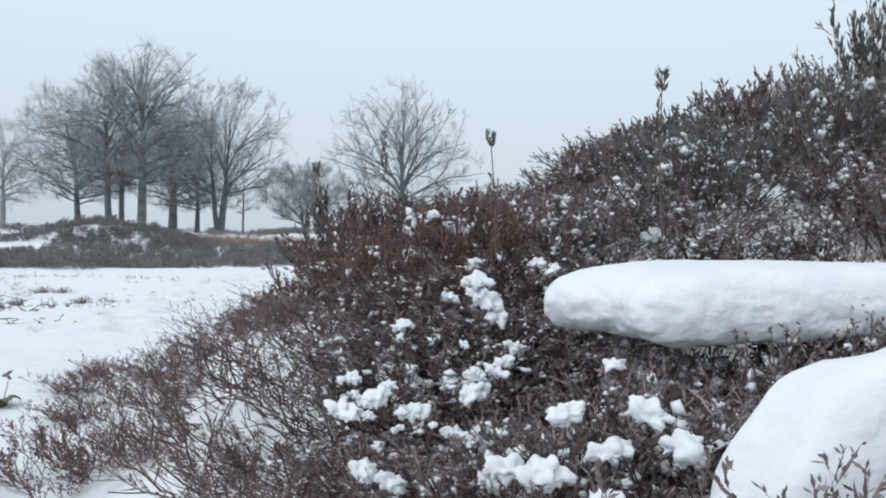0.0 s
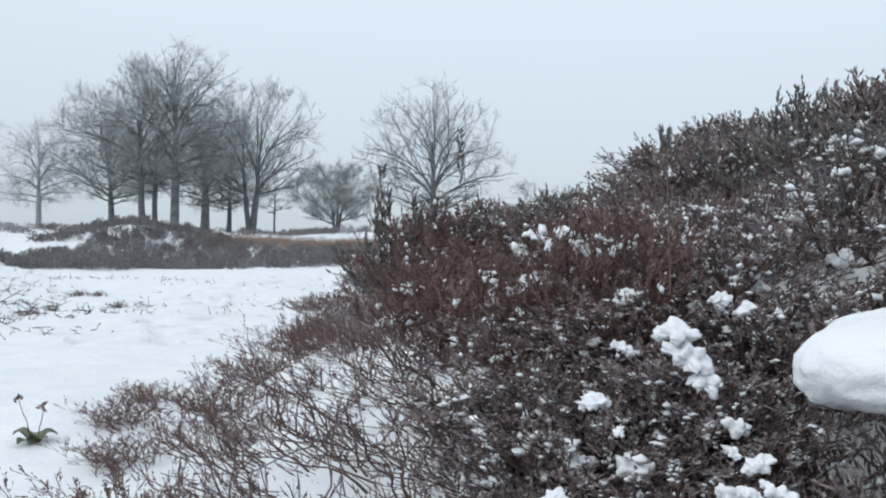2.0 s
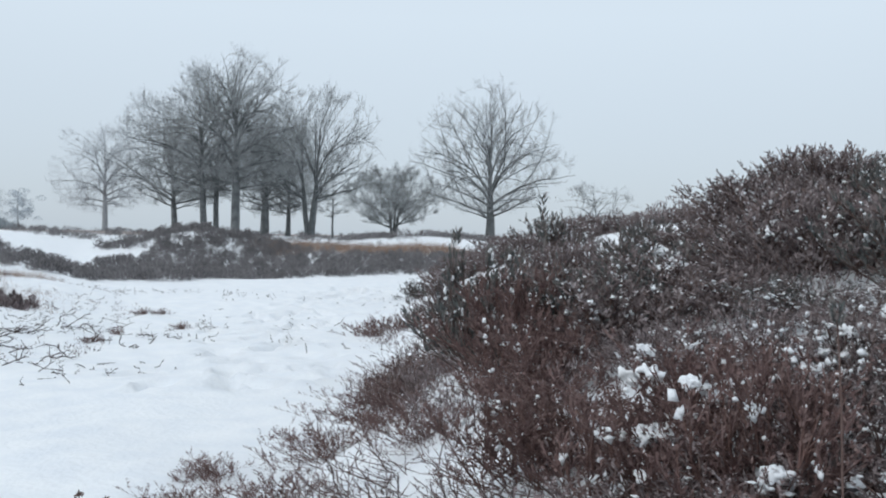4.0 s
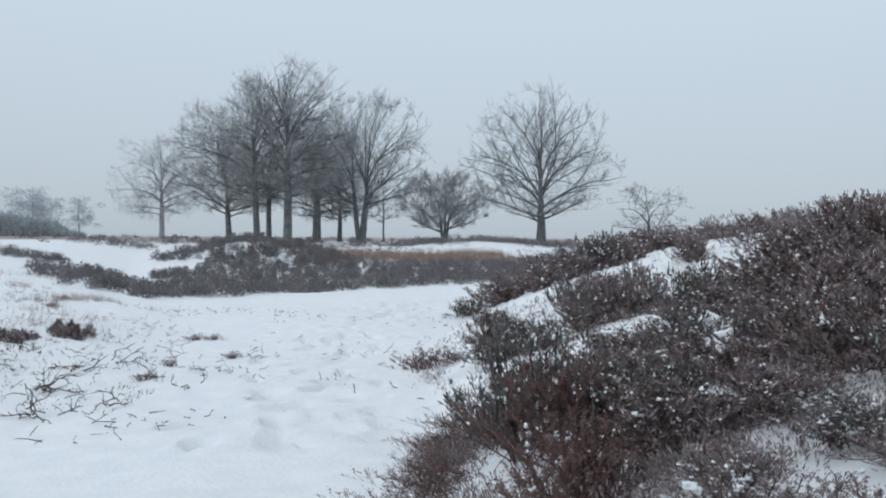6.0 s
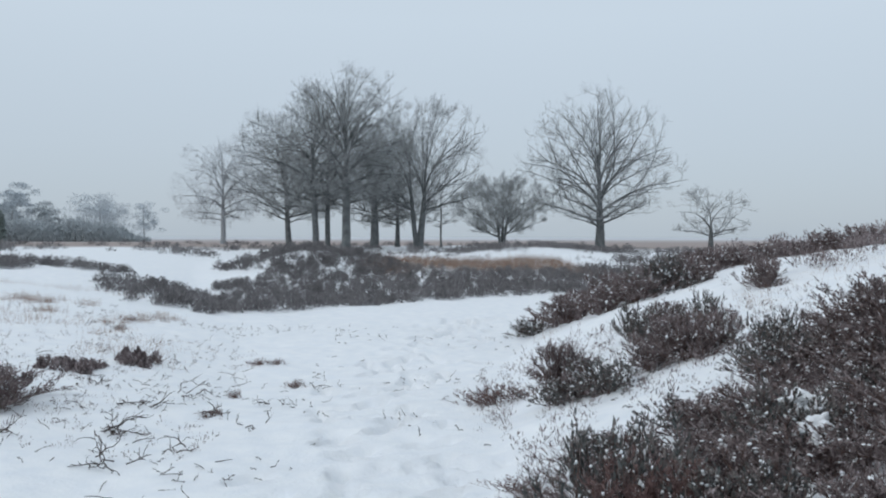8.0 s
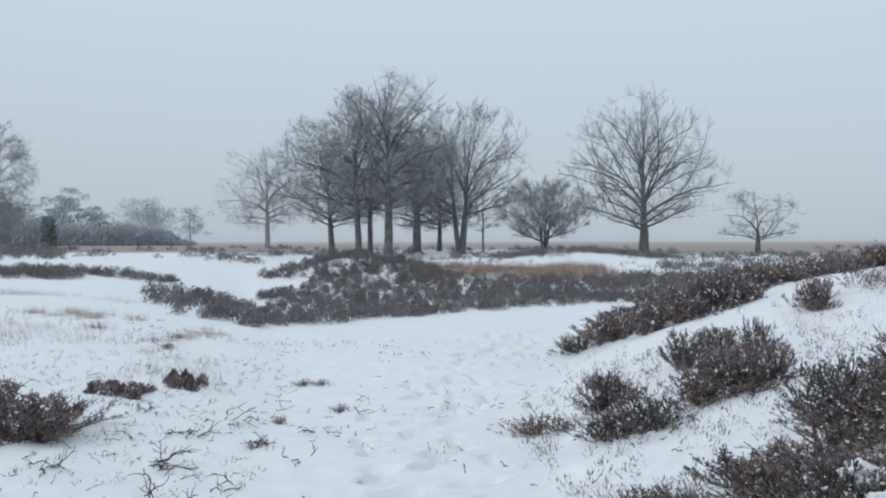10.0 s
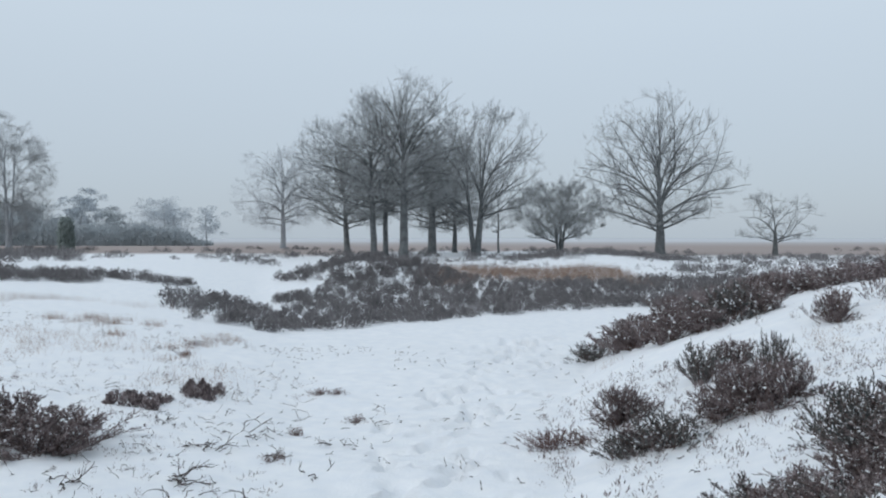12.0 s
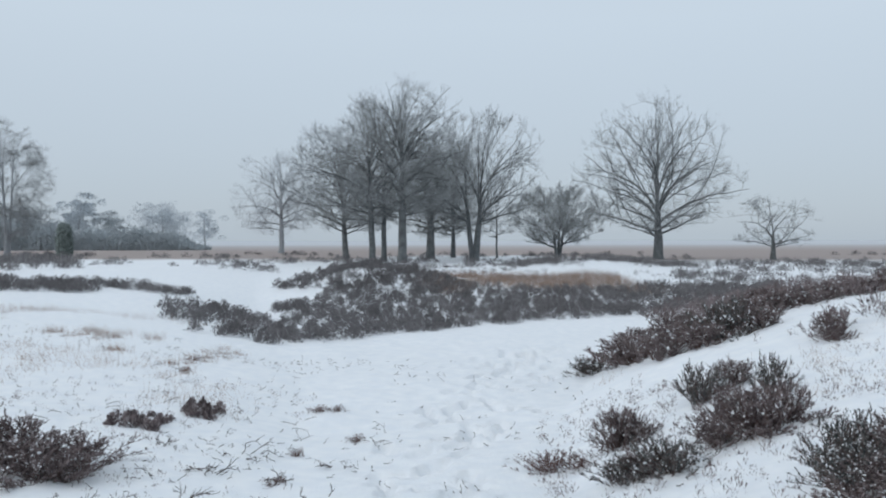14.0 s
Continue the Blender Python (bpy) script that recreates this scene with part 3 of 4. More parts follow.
far_heather("bank_sprigs", "short dark heather sprigs scattered on the snow", strewn(69, 1300, -5.5, 0.6, 5.2, 13, lambda x, y: (value_noise(x, y, 1.1, 19) > 0.0) & (x < -0.45 - 0.1 * (y - 5)), 0.13, 0.075), 70, LEAF, 16)
far_heather("sprig_clump", "loose clump of dark heather sprigs in the snow", [(-2.5 + 0.5 * (k % 23) / 22 + 0.03 * math.sin(k * 7.1), 8.3 + 0.3 * math.sin(k * 2.2), 0.1, 0.1 + 0.03 * math.sin(k * 4.1)) for k in range(46)]
            + [(-2.03 + 0.3 * (k % 13) / 12, 9.0 + 0.2 * math.sin(k * 2.7), 0.1, 0.12 + 0.04 * math.sin(k * 1.9)) for k in range(26)], 122, LEAF, 60, 0.75, 2.2)
far_heather("slope_sprigs", "short dark heather sprigs between the bushes", strewn(77, 620, 1.0, 4.4, 4.4, 9.5, lambda x, y: (value_noise(x, y, 0.9, 20) > -0.05) & (x > 0.95 + 0.12 * (y - 4.4)), 0.13, 0.13), 78, LEAF, 18, 0.5)
far_heather("heather_undergrowth", "dense dark undergrowth beneath the dune's heather", strewn(95, 900, 0.9, 3.3, 0.55, 3.6, lambda x, y: (x > 0.94 + 0.2 * np.maximum(y - 3.2, 0)) & ((y > 0.74) | (x < 1.9)) & (value_noise(x, y, 0.55, 33) > np.where(y < 3, -0.05, -0.2)), 0.34, 0.12), 96, LEAF, 260, 0.28)
far_heather("right_heath", "hazy grey heather beyond the dune", strewn(97, 1700, 7, 36, 26, 47, lambda x, y: (value_noise(x, y / 0.5, 4.0, 23) > -0.15) & ((x > 9.6) | (y < 30)), 0.9, 0.36), 98, LEAF_FAR, 90, 0.6)
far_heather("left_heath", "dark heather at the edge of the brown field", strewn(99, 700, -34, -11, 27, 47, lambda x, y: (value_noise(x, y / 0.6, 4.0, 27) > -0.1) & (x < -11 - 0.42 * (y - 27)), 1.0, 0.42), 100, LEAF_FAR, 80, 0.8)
far_heather("hillock_heather", "dark heather over a snowy hillock before the grove", strewn(101, 420, -6, 2.5, 27, 35, lambda x, y: ((x + 1.9) / 3.4) ** 2 + ((y - 31) / 3.4) ** 2 + 0.5 * value_noise(x, y, 1.0, 35) < 0.85, 0.5, 0.34), 102, LEAF_FAR, 120, 0.5, 1.7)
far_heather("dune_sprigs", "short dark heather sprigs in the snow between the bushes", strewn(103, 420, 1.5, 3.0, 2.4, 4.4, lambda x, y: value_noise(x, y, 0.4, 37) > -0.35, 0.13, 0.12), 104, LEAF, 34, 0.5)
far_heather("low_heather", "low dark heather under the snow cushions", strewn(105, 130, 0.95, 1.75, 0.15, 0.62, lambda x, y: x > 0.95 + 0.1 * y, 0.22, 0.15), 106, LEAF, 240, 0.28)


# ---- trees ----
def egg(p, height, crown, low, widest, lean):
    """How far out in an egg-shaped crown the places p lie: 0 in its middle, 1 on its skin."""
    mid = low + (height - low) * widest
    z = p[..., 2] - mid
    return np.sqrt(((p[..., 0] - lean * p[..., 2]) ** 2 + p[..., 1] ** 2) / (crown / 2) ** 2 + (z / np.where(z > 0, height - mid, mid - low)) ** 2)


def side_shoots(rng, P, R, each, t0, length, spread, up, k, wander, taper, least, skin=None):
    """Branches that leave the polylines P sideways, kept inside the crown. Gives lines, radii and the line each one leaves."""
    i = np.repeat(np.arange(len(P)), each)
    t = t0 + (0.95 - t0) * rng.uniform(0, 1, len(i))
    p, q = on_lines(P, i, t)
    side = unit(np.cross(q, rng.normal(0, 1, (len(i), 3))))
    d = unit(q + side * rng.uniform(0.55, 1.15, (len(i), 1)) * spread + [0, 0, up])
    L = np.broadcast_to(length, len(P))[i] * (1.2 - 0.65 * t) * rng.uniform(0.6, 1.15, len(i))
    if skin:
        inner, outer = egg(p, **skin), egg(p + d * L[:, None], **skin)
        room = np.clip((1.03 - inner) / np.maximum(outer - inner, 1e-3), 0.45, 1.0)
        L = L * np.where(outer > 1.03, room, 1.0)
    S = grow(rng, p, d, L, k, wander, up * 0.35)
    s = np.clip(t * (R.shape[1] - 1), 0, R.shape[1] - 1.001)
    a = s.astype(int)
    r0 = R[i, a] + (R[i, a + 1] - R[i, a]) * (s - a)
    base = np.maximum(np.minimum(r0 * taper, 0.011 * L + 0.003), least)
    return S, base[:, None] * np.linspace(1, 0.4, k)[None], i, L


def tree_meshes(seed, height, crown, crown_low, bole, fork, limbs=12, leader=0.45, widest=0.38, stems=1, spread=0.1, droop=0.0, lean=0.0, wander=0.2, n2=8, n3=8, n4=5, n5=2, rise=0.3, steep=0.95, bark=None, twig=None, fine=1.0):
    """A bare tree: a trunk that splits into limbs reaching for the skin of its crown; each limb carries branches and fine twigs."""
    rng = np.random.default_rng(seed)
    skin = dict(height=height, crown=crown, low=crown_low, widest=widest, lean=lean)
    mid = crown_low + (height - crown_low) * widest
    top = fork + (height - fork) * leader
    m = 12
    z = np.linspace(-0.15, top, m)
    sway = np.cumsum(rng.normal(0, 0.035, (stems, m, 2)) * (top + 0.15) / m, axis=1)
    sway -= sway[:, :1]
    out = rng.uniform(0, 2 * math.pi) + np.arange(stems) * 2 * math.pi / stems + rng.normal(0, 0.4, stems)
    apart = (stems > 1) * np.stack([np.cos(out), np.sin(out)], -1)[:, None] * (0.07 + spread * np.maximum(z, 0))[None, :, None]
    T = np.concatenate([sway + apart, np.broadcast_to(z, (stems, m))[..., None]], -1)
    T[..., 0] += lean * np.maximum(z, 0)
    TR = bole * np.interp(z, [-0.15, 0.02, 0.35, fork, top], [1.5, 1.28, 1.03, 0.86, 0.26])[None] * np.linspace(1, 0.75, stems)[:, None]
    stem = tubes(T, TR, 10)
    # limbs: even over the crown by the golden angle, the low ones leaving the trunk first
    c = np.linspace(0.985, -0.82, limbs) + rng.normal(0, 0.05, limbs)
    c = np.clip(c, -0.9, 0.995)
    az = rng.uniform(0, 6.28) + np.arange(limbs) * 2.39996 + rng.normal(0, 0.25, limbs)
    s = np.sqrt(1 - c ** 2)
    reach = rng.uniform(0.9, 1.0, limbs)
    end = np.stack([np.cos(az) * s * crown / 2, np.sin(az) * s * crown / 2, mid + c * np.where(c > 0, height - mid, mid - crown_low)], -1)
    end = np.array([lean * mid, 0, mid]) + (end - [0, 0, mid]) * reach[:, None]
    share = np.clip((c + 0.85) / 1.8, 0, 1) ** 1.15 * rng.uniform(0.75, 1.0, limbs)
    za = np.minimum(fork + (top - fork) * share, end[:, 2] + 0.25 * (end[:, 2] > fork + 0.3))
    za = np.clip(za, min(fork, crown_low + 0.1) * 0.9, top)
    own = rng.integers(0, stems, limbs)
    if stems > 1:
        own = np.argmin(np.linalg.norm(end[:, None, :2] - T[None, :, -1, :2], axis=2), axis=1)
    start = np.stack([np.array([np.interp(h, z, T[o, :, a]) for h, o in zip(za, own)]) for a in range(3)], -1)
    gap = end - start
    L = np.linalg.norm(gap, axis=1)
    first = unit(unit(gap * [1, 1, 0]) * (1 - steep * np.clip(c + 0.35, 0, 1))[:, None] + [0, 0, 1] * (rise + steep * np.clip(c + 0.45, 0, 1.2))[:, None])
    k = 11
    t = np.linspace(0, 1, k)[None, :, None]
    bow = start + first * (0.48 * L)[:, None]
    B = (1 - t) ** 2 * start[:, None] + 2 * t * (1 - t) * bow[:, None] + t ** 2 * end[:, None]
    shake = np.cumsum(rng.normal(0, 1, (limbs, k, 3)), axis=1)
    shake -= shake[:, :1]
    B = B + shake * (wander * 0.17 * L / math.sqrt(k))[:, None, None] * np.sqrt(t)
    hold = np.array([np.interp(h, z, TR[o]) for h, o in zip(za, own)])
    BR = (np.minimum(hold * 0.66, 0.013 * L + 0.03) * rng.uniform(0.8, 1.0, limbs))[:, None] * np.linspace(1, 0.13, k)[None] ** 1.15
    # branches fan out from the limbs to the skin round each limb's end
    i2 = np.repeat(np.arange(limbs), n2)
    t = np.tile(np.linspace(0.12, 0.86, n2), limbs) + rng.normal(0, 0.05, len(i2))
    p, q = on_lines(B, i2, np.clip(t, 0.08, 0.92))
    goal = end[i2] + rng.normal(0, 1, (len(i2), 3)) * crown * np.interp(t, [0.1, 0.9], [0.31, 0.17])[:, None] - [0, 0, droop * 2]
    heart = np.array([lean * mid, 0, mid])
    goal = heart + (goal - heart) * np.clip(rng.uniform(0.8, 1.0, len(i2)) / np.maximum(egg(goal, **skin), 0.2), 0.2, 1.6)[:, None]
    goal[:, 2] = np.maximum(goal[:, 2], crown_low * 0.8)
    L2 = np.linalg.norm(goal - p, axis=1)
    k2 = 8
    u = np.linspace(0, 1, k2)[None, :, None]
    knee = p + unit(q + unit(goal - p) + [0, 0, 0.1]) * (0.4 * L2)[:, None]
    two = (1 - u) ** 2 * p[:, None] + 2 * u * (1 - u) * knee[:, None] + u ** 2 * goal[:, None]
    shake = np.cumsum(rng.normal(0, 1, (len(i2), k2, 3)), axis=1)
    shake -= shake[:, :1]
    two = two + shake * (wander * 0.2 * L2 / math.sqrt(k2))[:, None, None] * np.sqrt(u)
    s2 = np.clip(t, 0.08, 0.92) * (k - 1)
    a2 = s2.astype(int)
    two_r = np.maximum(np.minimum(BR[i2, a2] * 0.55, 0.009 * L2 + 0.006), 0.010)[:, None] * np.linspace(1, 0.25, k2)[None]
    three, three_r, i3, L3 = side_shoots(rng, two, two_r, n3, 0.2, np.minimum(L2 * 0.36, crown * 0.13), 0.75, 0.3 - droop * 3, 5, wander * 1.3, 0.6, 0.006, skin)
    four, four_r, i4, L4 = side_shoots(rng, three, three_r, n4, 0.1, np.clip(L3 * 0.75, 0.15, 0.95), 0.55, 0.3 - droop * 3, 3, 0.12, 0.6, 0.0045)
    of3 = i2[i3]
    of4 = of3[i4]
    made = []
    for b in range(limbs):
        at2, at3, at4 = i2 == b, of3 == b, of4 == b
        wood = join(tubes(B[b:b + 1], BR[b:b + 1], 6), tubes(two[at2], two_r[at2], 4))
        p4, r4 = four[at4], four_r[at4, 0]
        j = np.repeat(np.arange(len(p4)), n5)
        p, q = on_lines(p4, j, rng.uniform(0.1, 1.0, len(j)))
        d = unit(q + rng.normal(0, 0.42, (len(j), 3)) + [0, 0, 0.25 - droop * 3])
        spray = flakes(rng, p, d, rng.uniform(0.16, 0.45, len(j)) * fine, rng.uniform(0.0026, 0.0044, len(j)))
        a, e = p4[:, 0], p4[:, -1]
        fine_wood = flakes(rng, a, e - a, np.linalg.norm(e - a, axis=1), r4 * 1.25)
        made.append((mesh_of("limb", *wood, bark), mesh_of("branchwork", *join(tubes(three[at3], three_r[at3], 3), fine_wood, spray), twig)))
    return mesh_of("trunk", *stem, bark), made


def tree(x, y, label, group="", turn=0.0, z=None, **kw):
    ob = tagged(new("tree"), label, "tree", group)
    trunk, limbs = tree_meshes(**kw)
    part("trunk", trunk, ob)
    for wood, twigs in limbs:
        part("branchwork", twigs, part("limb", wood, ob), kind="stuff")
    ob.matrix_basis = pose(x, y, float(terrain(x, y)) - 0.02 if z is None else z, 0, 0, turn)
    return ob


GROVE = "trees of the grove"
grey = dict(bark=BARK, twig=TWIG)
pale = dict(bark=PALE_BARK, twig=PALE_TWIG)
tree(-1.80, 48.9, "tall bare oak with a straight grey trunk", GROVE, seed=1, height=10.5, crown=8.4, crown_low=2.0, bole=0.25, fork=2.5, limbs=19, leader=0.5, n3=9, **grey)
tree(-3.50, 49.6, "tall bare oak with a slender grey trunk", GROVE, seed=2, height=9.7, crown=8.6, crown_low=1.7, bole=0.19, fork=2.3, limbs=17, leader=0.5, lean=-0.05, n3=9, **grey)
tree(-2.95, 50.6, "bare oak with a leaning thin trunk", GROVE, seed=3, height=8.8, crown=6.4, crown_low=1.8, bole=0.16, fork=2.3, limbs=14, leader=0.5, lean=0.03, n3=9, **grey)
tree(-6.0, 58.0, "bare oak with dense low twigs", GROVE, seed=4, height=9.4, crown=8.8, crown_low=1.5, bole=0.2, fork=1.6, limbs=20, leader=0.42, lean=-0.03, n3=9, **grey)
tree(-0.35, 57.5, "bare oak with a thick grey trunk", GROVE, seed=5, height=8.4, crown=8.2, crown_low=1.2, bole=0.29, fork=1.8, limbs=19, leader=0.4, n3=9, **grey)
tree(1.2, 60.5, "bare oak with fine grey twigs", GROVE, seed=6, height=8.0, crown=7.6, crown_low=1.2, bole=0.17, fork=1.5, limbs=18, leader=0.4, n3=9, **grey)
tree(2.35, 52.5, "bare oak with two trunks leaning apart", GROVE, seed=7, height=9.4, crown=9.2, crown_low=1.9, bole=0.22, fork=2.1, limbs=18, leader=0.3, widest=0.45, n3=9, stems=2, spread=0.1, **grey)
tree(4.2, 60.0, "thin young bare tree", GROVE, seed=8, height=4.6, crown=2.6, crown_low=1.2, bole=0.07, fork=1.4, limbs=9, leader=0.6, n2=4, n3=4, **grey)
tree(14.2, 55.6, "broad solitary bare oak forking low", seed=9, height=10.8, crown=11.2, crown_low=1.5, bole=0.31, fork=1.35, limbs=19, leader=0.36, widest=0.34, n2=8, n3=8, **grey)
tree(20.9, 54.0, "small gnarled bare tree with crooked limbs", seed=10, height=4.3, crown=5.8, crown_low=0.8, bole=0.16, fork=0.75, limbs=8, leader=0.3, wander=0.4, widest=0.4, n2=6, n3=6, n4=4, n5=3, fine=0.7, **grey)
tree(7.9, 56.5, "low spreading bare shrub with many stems", seed=11, height=4.9, crown=7.2, crown_low=0.9, bole=0.12, fork=0.7, limbs=18, leader=0.3, stems=4, spread=0.16, widest=0.45, wander=0.28, n2=9, n3=8, n4=6, n5=4, fine=0.7, **grey)
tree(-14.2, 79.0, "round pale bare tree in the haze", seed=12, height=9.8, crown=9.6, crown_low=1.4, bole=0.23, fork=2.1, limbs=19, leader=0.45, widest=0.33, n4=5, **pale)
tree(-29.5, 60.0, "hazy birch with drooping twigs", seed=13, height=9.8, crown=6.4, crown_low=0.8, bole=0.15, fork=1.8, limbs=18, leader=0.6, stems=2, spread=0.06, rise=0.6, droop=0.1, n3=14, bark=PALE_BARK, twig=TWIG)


def puff_tree(seed, height, wide, low, mat, clumps, each, needle):
    """A far evergreen or thicket: trunk and a crown of many short sprays."""
    rng = np.random.default_rng(seed)
    trunk = tubes(grow(rng, np.array([[0, 0, -0.1]]), np.array([[0, 0, 1.0]]), height * 0.9, 6, 0.04, 0.1), np.linspace(1, 0.2, 6)[None] * height * 0.022, 6)
    c = rng.normal(0, 0.5, (clumps, 3)) * [wide / 2, wide / 2, (height - low) / 2] + [0, 0, (height + low) / 2]
    c[:, 2] = np.clip(c[:, 2], low, height)
    i = np.repeat(np.arange(clumps), each)
    d = unit(rng.normal(0, 1, (len(i), 3)) + [0, 0, 0.4])
    p = c[i] + d * rng.uniform(0, 1.0, (len(i), 1)) ** 0.6 * wide * 0.11 * [1.2, 1.2, 0.6]
    return mesh_of("trunk", *trunk, PALE_BARK), mesh_of("crown", *flakes(rng, p, d, needle * rng.uniform(0.6, 1.4, len(i)), needle * 0.14), mat)


def evergreen(name, x, y, label, group="", **kw):
    ob = tagged(new(name), label, "tree", group)
    for n, me in zip(("trunk", "crown"), puff_tree(**kw)):
        part(n, me, ob)
    ob.matrix_basis = pose(x, y, float(terrain(x, y)) - 0.02)
    return ob


def juniper(x, y):
    """A narrow upright column of dense sprays."""
    rng = np.random.default_rng(77)
    n = 2600
    h = rng.uniform(0, 1, n)
    a = rng.uniform(0, 2 * math.pi, n)
    r = 0.5 * np.sqrt(np.clip(np.interp(h, [0, 0.15, 0.5, 0.85, 1.0], [0.75, 1, 0.95, 0.6, 0.08]), 0, 1)) * rng.uniform(0.5, 1, n)
    p = np.stack([np.cos(a) * r, np.sin(a) * r, h * 2.1], -1)
    d = np.stack([np.cos(a) * 0.35, np.sin(a) * 0.35, np.ones(n)], -1) + rng.normal(0, 0.2, (n, 3))
    ob = tagged(new("juniper"), "narrow upright dark juniper at the field's edge", "shrub")
    part("trunk", mesh_of("trunk", *tubes(np.array([[[0, 0, -0.1], [0, 0, 0.6], [0, 0, 1.6]]]), np.array([[0.07, 0.05, 0.02]]), 6), BARK), ob)
    part("crown", mesh_of("crown", *spindles(p, d, rng.uniform(0.2, 0.42, n), 0.035), NEEDLE), ob)
    ob.matrix_basis = pose(x, y, float(terrain(x, y)) - 0.02)


juniper(-24.6, 57.8)
FARWOOD = "hazy trees of the far wood"
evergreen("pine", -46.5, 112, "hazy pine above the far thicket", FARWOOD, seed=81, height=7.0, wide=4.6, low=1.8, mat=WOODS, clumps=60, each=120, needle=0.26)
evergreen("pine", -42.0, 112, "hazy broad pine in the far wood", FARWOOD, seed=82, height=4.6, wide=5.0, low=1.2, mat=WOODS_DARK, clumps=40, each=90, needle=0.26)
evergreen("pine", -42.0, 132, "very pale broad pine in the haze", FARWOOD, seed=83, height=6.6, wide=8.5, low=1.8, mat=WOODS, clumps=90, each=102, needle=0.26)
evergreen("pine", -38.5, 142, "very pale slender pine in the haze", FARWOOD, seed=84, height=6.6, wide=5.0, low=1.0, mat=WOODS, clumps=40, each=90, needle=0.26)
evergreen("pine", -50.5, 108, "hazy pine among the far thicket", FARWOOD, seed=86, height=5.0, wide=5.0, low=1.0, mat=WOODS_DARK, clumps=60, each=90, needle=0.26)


def far_thicket():
    rng = np.random.default_rng(85)
    n = 60000
    x = rng.uniform(-75, -28, n)
    top = 3.6 + 1.3 * value_noise(x, x * 0, 4.0, 21) + 1.1 * value_noise(x, x * 0, 1.4, 22)
    top = top * np.interp(x, [-75, -52, -43, -35, -31, -28], [1.6, 1.35, 1.0, 0.62, 0.3, 0.1])
    p = np.stack([x, 104 + rng.uniform(-3, 3, n), 0.4 + top * rng.uniform(0, 1, n) ** 1.3 * rng.uniform(0.75, 1.08, n)], -1)
    d = rng.normal(0, 0.6, (n, 3)) + [0, 0, 0.9]
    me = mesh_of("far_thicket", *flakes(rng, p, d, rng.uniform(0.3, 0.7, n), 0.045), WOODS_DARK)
    tagged(new("far_thicket", me), "hazy grey thicket at the edge of the heath", "wood", kind="stuff")


far_thicket()


# ---- grass and twigs on the snow ----
def blades(name, label, rows, seed, each, mat, category):
    """Thin dry blades in tufts. rows: x, y, width, height."""
    rng = np.random.default_rng(seed)
    rows = np.asarray(rows)
    i = np.repeat(np.arange(len(rows)), each)
    off = rng.normal(0, 0.35, (len(i), 2)) * rows[i, 2:3]
    x, y = rows[i, 0] + off[:, 0], rows[i, 1] + off[:, 1]
    p = np.stack([x, y, terrain(x, y) - 0.02], -1)
    d = rng.normal(0, 0.35, (len(i), 3)) + [0, 0, 1.0]
    P = grow(rng, p, d, rows[i, 3] * rng.uniform(0.5, 1.2, len(i)), 4, 0.15, -0.12)
    w = rows[i, 3:4] * 0.008 * np.array([[1, 0.9, 0.6, 0.2]])
    return tagged(new(name, mesh_of(name, *tubes(P, w, 3), mat)), label, category, kind="stuff")


blades("tan_grass", "tan dead grass beyond the heather band", strewn(71, 1900, 0.2, 7.5, 28, 37, lambda x, y: value_noise(x, y, 2.4, 15) > -0.2, 0.7, 0.3), 72, 9, STRAW, "grass")
blades("grass_tuft", "tan dead grass tuft on the snowy bank", [(-3.86, 11.95, 0.16, 0.16), (-3.95, 12.0, 0.14, 0.12), (-5.0, 13.2, 0.25, 0.12), (-4.5, 13.0, 0.25, 0.12), (-5.6, 13.6, 0.3, 0.12)] + [(-5.5 + 0.13 * k + 0.3 * math.sin(k * 2.3), 13.9 + 0.45 * math.sin(k * 1.7), 0.26, 0.15) for k in range(12)] + [(-2.75 + 0.18 * math.sin(k * 2.1), 10.6 + 0.3 * k, 0.2, 0.13) for k in range(12)], 79, 70, STRAW, "grass")
blades("slope_grass", "thin dry grass poking through the snow", strewn(73, 260, 2.4, 6.5, 5.0, 12, lambda x, y: value_noise(x, y, 1.2, 16) > 0.0, 0.22, 0.13), 74, 9, STRAW, "grass")
blades("bank_grass", "thin dry grass poking through the snowy bank", strewn(75, 1300, -9, -1.6, 9.0, 17.5, lambda x, y: value_noise(x, y, 1.6, 17) > 0.0, 0.28, 0.13), 76, 14, STRAW, "grass")


